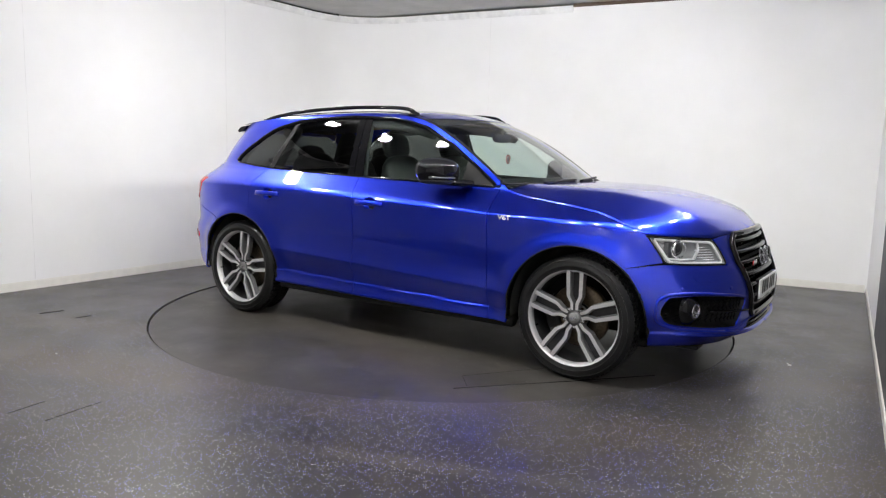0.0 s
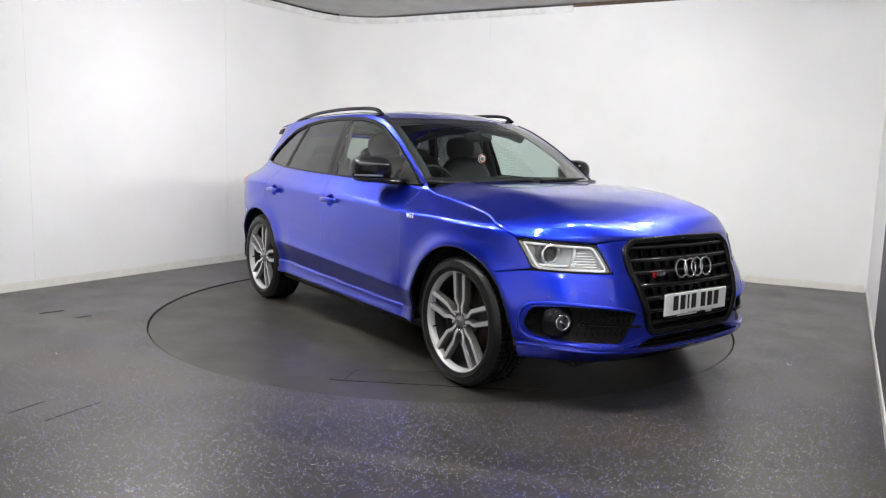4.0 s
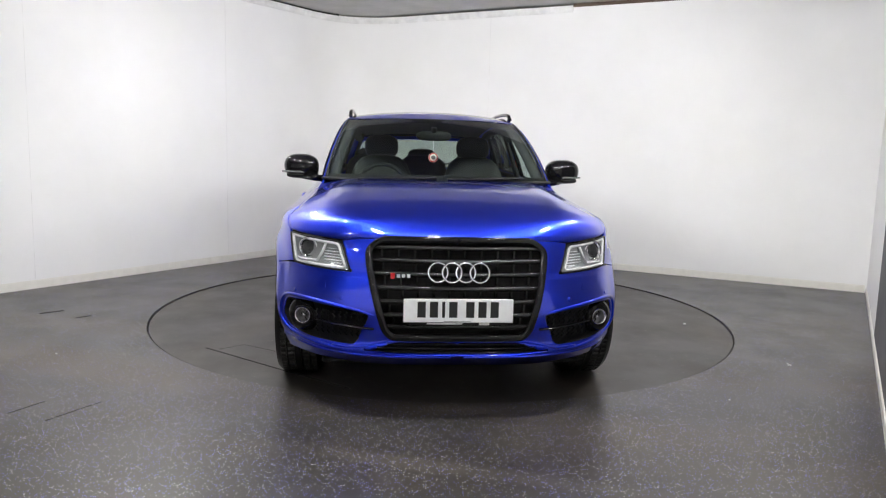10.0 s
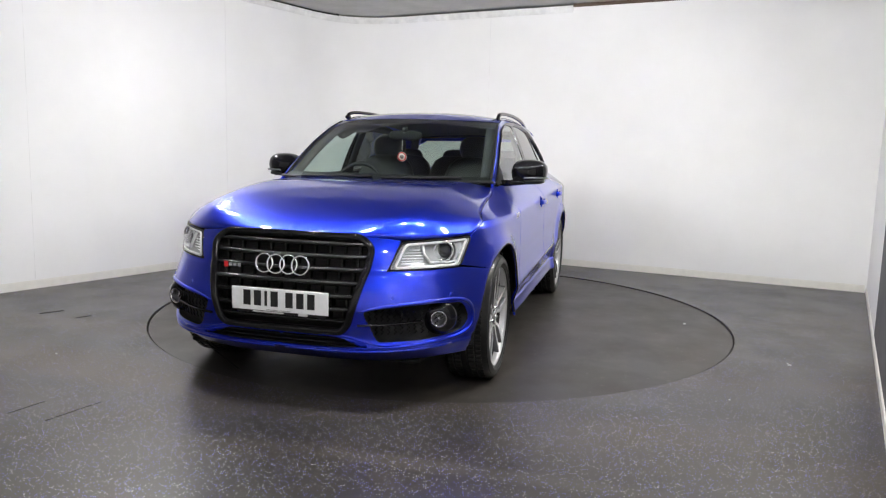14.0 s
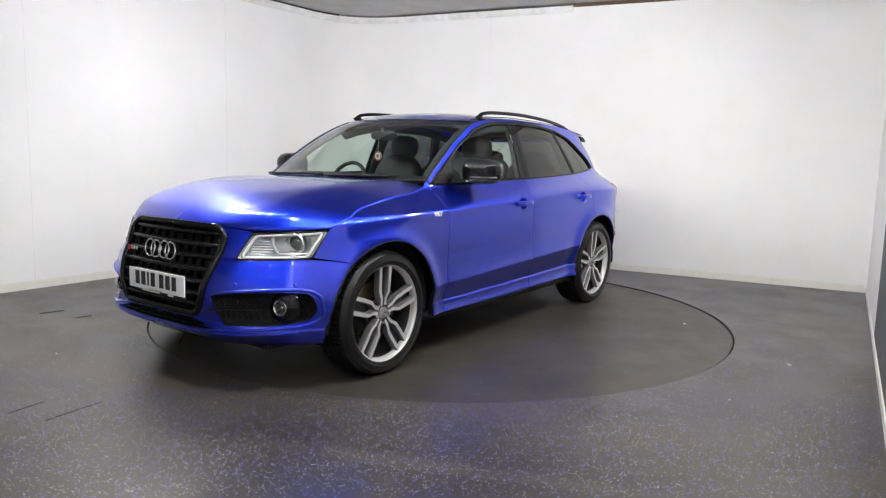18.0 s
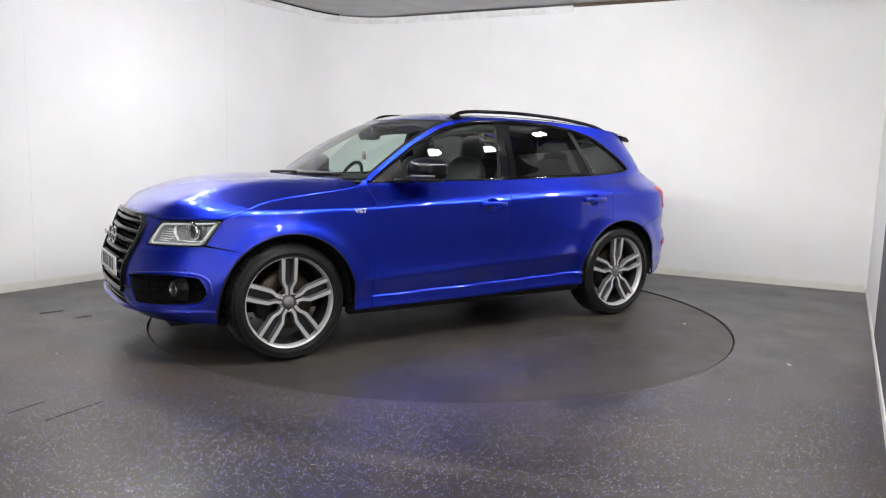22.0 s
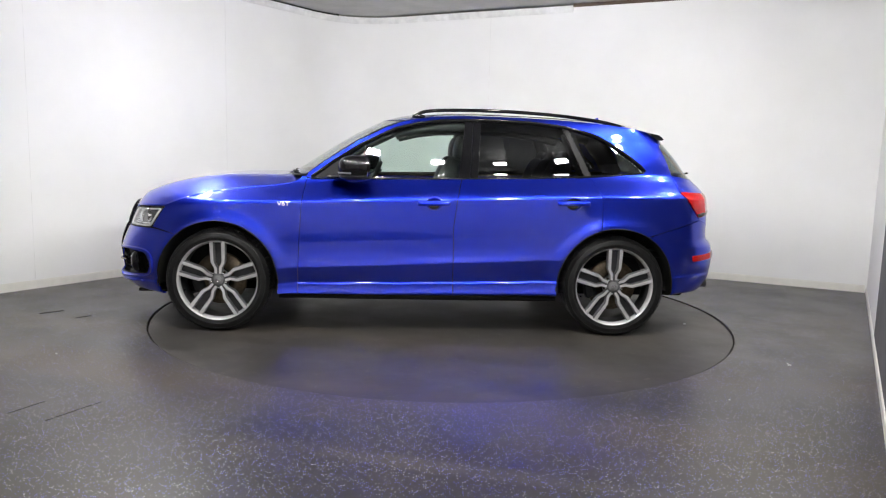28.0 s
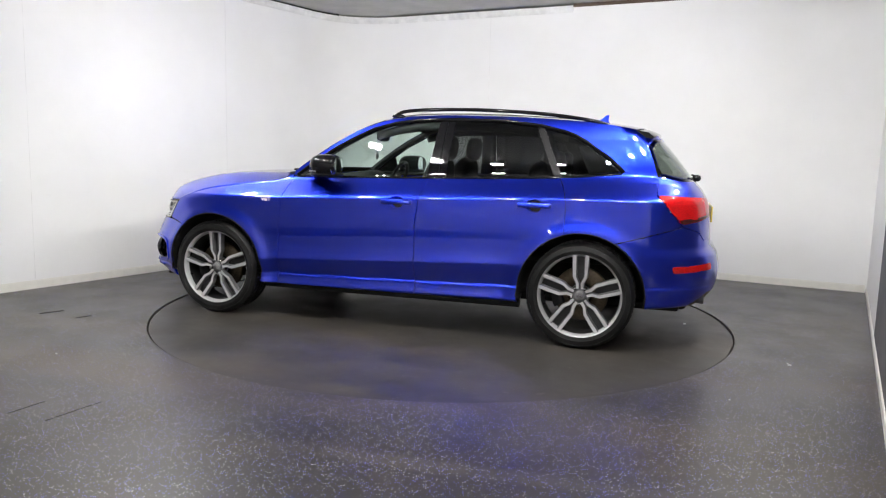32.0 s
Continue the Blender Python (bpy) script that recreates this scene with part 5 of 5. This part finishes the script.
def build_wheel(name):
    w = empty(name)
    prof = [(-0.118, 0.281), (-0.127, 0.302), (-0.125, 0.325), (-0.112, 0.348), (-0.095, 0.3585)]
    tread = []
    for a, b in ((-0.095, -0.066), (-0.056, -0.022), (-0.012, 0.012), (0.022, 0.056), (0.066, 0.095)):
        tread += [(a, 0.354), (a + 0.001, 0.3615), (b - 0.001, 0.3615), (b, 0.354)]
    prof = prof + tread[1:-1] + [(0.095, 0.3585), (0.112, 0.348), (0.119, 0.339), (0.1235, 0.3375), (0.1245, 0.334), (0.1225, 0.3325), (0.1255, 0.324), (0.1275, 0.313), (0.1295, 0.309), (0.1295, 0.304), (0.1265, 0.302), (0.124, 0.294), (0.1215, 0.284), (0.117, 0.281)]
    seg = 288
    v, f = revolve(prof, seg)
    v2 = []
    for i, p in enumerate(v):
        k, j = divmod(i, len(prof))
        r = math.hypot(p[0], p[2])
        if r > 0.360 and k % 4 == (0 if p[1] > 0 else 2) and abs(p[1]) > 0.021:
            q = 0.3545 / r
            p = (p[0] * q, p[1], p[2] * q)
        v2.append(p)
    tyre = obj("tyre", (v2, f), RUBBER, w, "black low-profile tyre", sharp=32)
    rim = empty("rim")
    rim.parent = w
    obj("barrel", revolve([(-0.10, 0.272), (0.02, 0.260), (0.085, 0.268), (0.100, 0.276)], 72), POCKET, rim)
    obj("lip", revolve([(0.076, 0.264), (0.098, 0.268), (0.109, 0.274), (0.114, 0.279), (0.116, 0.285), (0.113, 0.290), (0.104, 0.293), (0.100, 0.284)], 96), ALLOY, rim, "machined silver rim lip")
    for k in range(5):
        turn = Matrix.Rotation(radians(72 * k), 4, "Y")
        for g in (1, -1):
            line = [(0.282, 0.0395), (0.200, 0.0385), (0.130, 0.0365), (0.122, 0.0345), (0.088, 0.0170), (0.080, 0.0150), (0.045, 0.0135)]
            wide = [0.0165, 0.0150, 0.0140, 0.0140, 0.0135, 0.0130, 0.0120]
            face = [0.107, 0.104, 0.100, 0.0995, 0.094, 0.0935, 0.090]
            v = []
            for (r, t), h, y in zip(line, wide, face):
                for dt, dy in ((-h, -0.040), (-h, -0.009), (-h * 0.62, 0.0), (h * 0.80, 0.0), (h, -0.006), (h * 1.05, -0.040)):
                    v.append((g * (t + dt), y + dy, r))
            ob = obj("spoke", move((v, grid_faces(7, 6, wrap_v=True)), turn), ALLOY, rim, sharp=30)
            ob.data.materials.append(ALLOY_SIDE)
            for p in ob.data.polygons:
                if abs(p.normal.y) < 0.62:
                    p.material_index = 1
        v = [(g * t, y, r) for r, t, y in ((0.262, 0.026, 0.060), (0.15, 0.025, 0.060), (0.105, 0.012, 0.062)) for g in (1, -1)]
        obj("spoke_pocket", move((v, [(0, 2, 3, 1), (2, 4, 5, 3)]), turn), POCKET, rim)
        a = Matrix.Rotation(radians(72 * k + 36), 4, "Y")
        obj("bolt", move(revolve([(0.050, 0.0115), (0.096, 0.0115), (0.101, 0.008), (0.101, 0.0005)], 12), a @ Matrix.Translation((0, 0, 0.056))), CHROME, rim)
    obj("hub", revolve([(0.03, 0.070), (0.060, 0.064), (0.070, 0.050), (0.084, 0.038), (0.086, 0.0005)], 48), ALLOY_SIDE, rim)
    obj("hub_cap", revolve([(0.080, 0.033), (0.097, 0.031), (0.101, 0.027), (0.102, 0.0005)], 40), ALLOY_GREY, rim, "grey hub cap")
    for k in range(4):
        path = [((k - 1.5) * 0.0095 + 0.007 * math.cos(q), 0.1025, 0.007 * math.sin(q)) for q in [2 * math.pi * j / 16 for j in range(16)]]
        obj("cap_mark", sweep(path, 0.0011, 0.0011, 5, closed=True, up=(0, 1, 0)), CHROME, rim)
    obj("valve", move(revolve([(0.0, 0.005), (0.03, 0.004), (0.034, 0.0005)], 8), Matrix.Rotation(radians(108), 4, "Y") @ Matrix.Translation((0, 0.075, 0.248))), GLOSS_BLACK, rim)
    obj("brake_disc", revolve([(0.012, 0.075), (0.020, 0.080), (0.022, 0.180), (0.010, 0.184), (-0.012, 0.184)], 56), STEEL, w, "brake disc with brown surface rust")
    v, f = revolve([(-0.02, 0.115), (0.048, 0.120), (0.055, 0.150), (0.050, 0.195), (-0.02, 0.20), (-0.02, 0.115)], 14, radians(55), radians(65))
    obj("brake_caliper", (v, f), SATIN_BLACK, w)
    return w


def build_seat(car, x, y, rear=False):
    seat = empty("seat")
    seat.parent = car
    if rear:
        obj("cushion", superbox((x, y, 0.66), (0.27, 0.23, 0.10), 4, 24, 12), CABIN, seat)
        back = superbox((0, 0, 0), (0.085, 0.235, 0.30), 3.5, 24, 16)
        obj("backrest", move(back, pose(x - 0.27, y, 0.97, 0, -18, 0)), CABIN, seat)
        obj("headrest", move(superbox((0, 0, 0), (0.05, 0.13, 0.075), 3, 20, 12), pose(x - 0.37, y, 1.245, 0, -12, 0)), CABIN, seat)
        return
    obj("cushion", superbox((x, y, 0.62), (0.28, 0.26, 0.10), 4, 24, 12), CABIN, seat)
    obj("backrest", move(superbox((0, 0, 0), (0.085, 0.245, 0.34), 3.2, 24, 16), pose(x - 0.30, y, 0.93, 0, -16, 0)), CABIN, seat)
    obj("headrest", move(superbox((0, 0, 0), (0.055, 0.135, 0.098), 2.8, 24, 14), pose(x - 0.43, y, 1.325, 0, -8, 0)), CABIN, seat)
    for g in (0.06, -0.06):
        obj("headrest_post", sweep([(x - 0.40, y + g, 1.18), (x - 0.425, y + g, 1.26)], 0.007, 0.007, 8), SATIN_BLACK, seat)


def build_cabin(car):
    for y in (0.37, -0.37):
        build_seat(car, 0.12, y)
    for y in (0.46, 0.0, -0.46):
        build_seat(car, -0.72, y, True)
    dash = []
    for i in range(21):
        y = -0.70 + 1.40 * i / 20
        hump = 0.045 * math.exp(-((y + 0.36) / 0.17) ** 2)
        for x, z in ((0.98, 1.075), (0.78, 1.085 + hump * 0.3), (0.60, 1.075 + hump), (0.52, 1.03 + hump), (0.54, 0.93), (0.62, 0.72), (0.80, 0.62)):
            dash.append((x, y, z))
    obj("dashboard", (dash, grid_faces(21, 7)), CABIN, car, sharp=60)
    wheel = empty("steering_wheel")
    wheel.parent = car
    m = pose(0.40, -0.365, 1.03, 0, -24, 0)
    path = [m @ Vector((0, 0.178 * math.cos(q), 0.178 * math.sin(q))) for q in [2 * math.pi * k / 48 for k in range(48)]]
    obj("wheel_rim", sweep(path, 0.015, 0.015, 10, closed=True, up=(1, 0, 0.4)), CABIN, wheel)
    obj("wheel_boss", move(superbox((0.01, 0, 0), (0.03, 0.075, 0.065), 3, 20, 10), m), CABIN, wheel)
    for q in (0, 180, 270):
        e = m @ Vector((0, 0.17 * math.cos(radians(q)), 0.17 * math.sin(radians(q))))
        obj("wheel_spoke", sweep([m @ Vector((0.01, 0, 0)), e], 0.018, 0.008, 8), LAMP_DARK, wheel)
    obj("rear_view_mirror", superbox((0.385, 0.0, 1.405), (0.022, 0.125, 0.036), 3.2, 24, 12), SATIN_BLACK, car)
    obj("mirror_stalk", sweep([(0.39, 0, 1.43), (0.40, 0, 1.462)], 0.02, 0.02, 8), SATIN_BLACK, car)
    # headlining
    v = []
    for i in range(16):
        x = 0.24 - 1.90 * i / 15
        for j in range(15):
            u = -1 + 2 * j / 14
            v.append((x, 0.585 * u, float(roof_mid(x)) - 0.045 - 0.035 * abs(u) ** 2.3))
    obj("headlining", (v, grid_faces(16, 15)), CLOTH, car)
    part("centre_console", box(-0.25, 0.62, -0.10, 0.10, 0.35, 0.80, 0.03), CABIN, car)
    for side in (1, -1):
        # inner faces of the pillars
        obj("pillar_inner", sweep([(-0.33, side * 0.755, 1.08), (-0.36, side * 0.69, 1.30), (-0.375, side * 0.61, 1.51)], 0.06, 0.016, 8, up=(0, side, 0.3)), CLOTH, car)
        obj("pillar_inner", sweep([(-1.21, side * 0.73, 1.12), (-1.13, side * 0.66, 1.32), (-1.07, side * 0.60, 1.47)], 0.055, 0.016, 8, up=(0, side, 0.3)), CLOTH, car)
        obj("pillar_inner", sweep([(-1.80, side * 0.66, 1.12), (-1.68, side * 0.60, 1.30), (-1.55, side * 0.55, 1.45)], 0.09, 0.02, 8, up=(0, side, 0.3)), CLOTH, car)
        sp = [(0.74, side * 0.70, 1.09), (0.5, side * 0.735, 1.085), (-0.3, side * 0.765, 1.09), (-1.2, side * 0.74, 1.12), (-1.75, side * 0.69, 1.14)]
        obj("door_cap", sweep(sp, 0.05, 0.016, 8), CABIN, car)
        ht = [(x, side * (0.60 - 0.02 * abs(x + 0.4)), z - 0.045) for x, z in win_top[3:10]]
        obj("roof_side_lining", sweep(ht, 0.03, 0.04, 8, up=(0, side, 0.4)), CLOTH, car)


def build_pendant():
    p = empty("pendant", label="round white card pendant on a thread below the mirror", category="pendant")
    obj("thread", sweep([(0.435, -0.005, 1.375), (0.443, -0.005, 1.29)], 0.0012, 0.0012, 5), TRIM, p)
    m = pose(0.443, -0.005, 1.252, 0, 0, 0)
    obj("disc", move(revolve([(-0.003, 0.0005), (-0.003, 0.034), (0.003, 0.034), (0.003, 0.0005)], 32), m @ pose(0, 0, 0, 0, 0, -90)), PENDANT_WHITE, p, "white card disc")
    obj("disc_ring", sweep([m @ Vector((0.004, 0.029 * math.cos(q), 0.029 * math.sin(q))) for q in [2 * math.pi * k / 32 for k in range(32)]], 0.004, 0.0015, 6, closed=True, up=(1, 0, 0)), RED_BADGE, p, "dull red ring")
    obj("disc_centre", move(revolve([(0.003, 0.015), (0.005, 0.014), (0.005, 0.0005)], 20), m @ pose(0, 0, 0, 0, 0, -90)), LAMP_DARK, p, "dark centre")
    return p


def build_car():
    car = empty("car", label="metallic blue sport utility car with black trim and silver wheels", category="car")
    build_panels(car)
    build_grille(car)
    build_bumper_details(car)
    first = build_wheel("wheel")
    first.parent = car
    spots = [(AXLE, 1, 0), (-AXLE, 1, 0), (AXLE, -1, 0), (-AXLE, -1, 10)]
    for k, (x, side, spin) in enumerate(spots):
        m = pose(x, side * 0.812, HUB_Z, 0, 0, 0 if side > 0 else 180) @ pose(0, 0, 0, 0, -spin, 0)
        if k == 0:
            first.matrix_basis = m
        else:
            copy_thing(first, m)
    build_cabin(car)
    return car


turntable = build_turntable()
car = build_car()
pendant = build_pendant()


# ---------------------------------------------------------------- what moves
def heading(t):
    """The car's heading in degrees; the turntable turns it slowly clockwise."""
    return 1.84829e-4 * t ** 3 - 6.88767e-3 * t ** 2 - 5.080607 * t - 33.607


def motions():
    off = Vector((0.2055, -0.138, 0.0))
    times = [float(k) for k in range(0, 33, 2)]
    turned = [(t, pose(0, 0, 0, 0, 0, heading(t)) @ Matrix.Translation(off)) for t in times]
    walk(car, turned)
    walk(pendant, turned)
    walk(turntable, [(t, pose(0, 0, 0, 0, 0, heading(t))) for t in times])


motions()
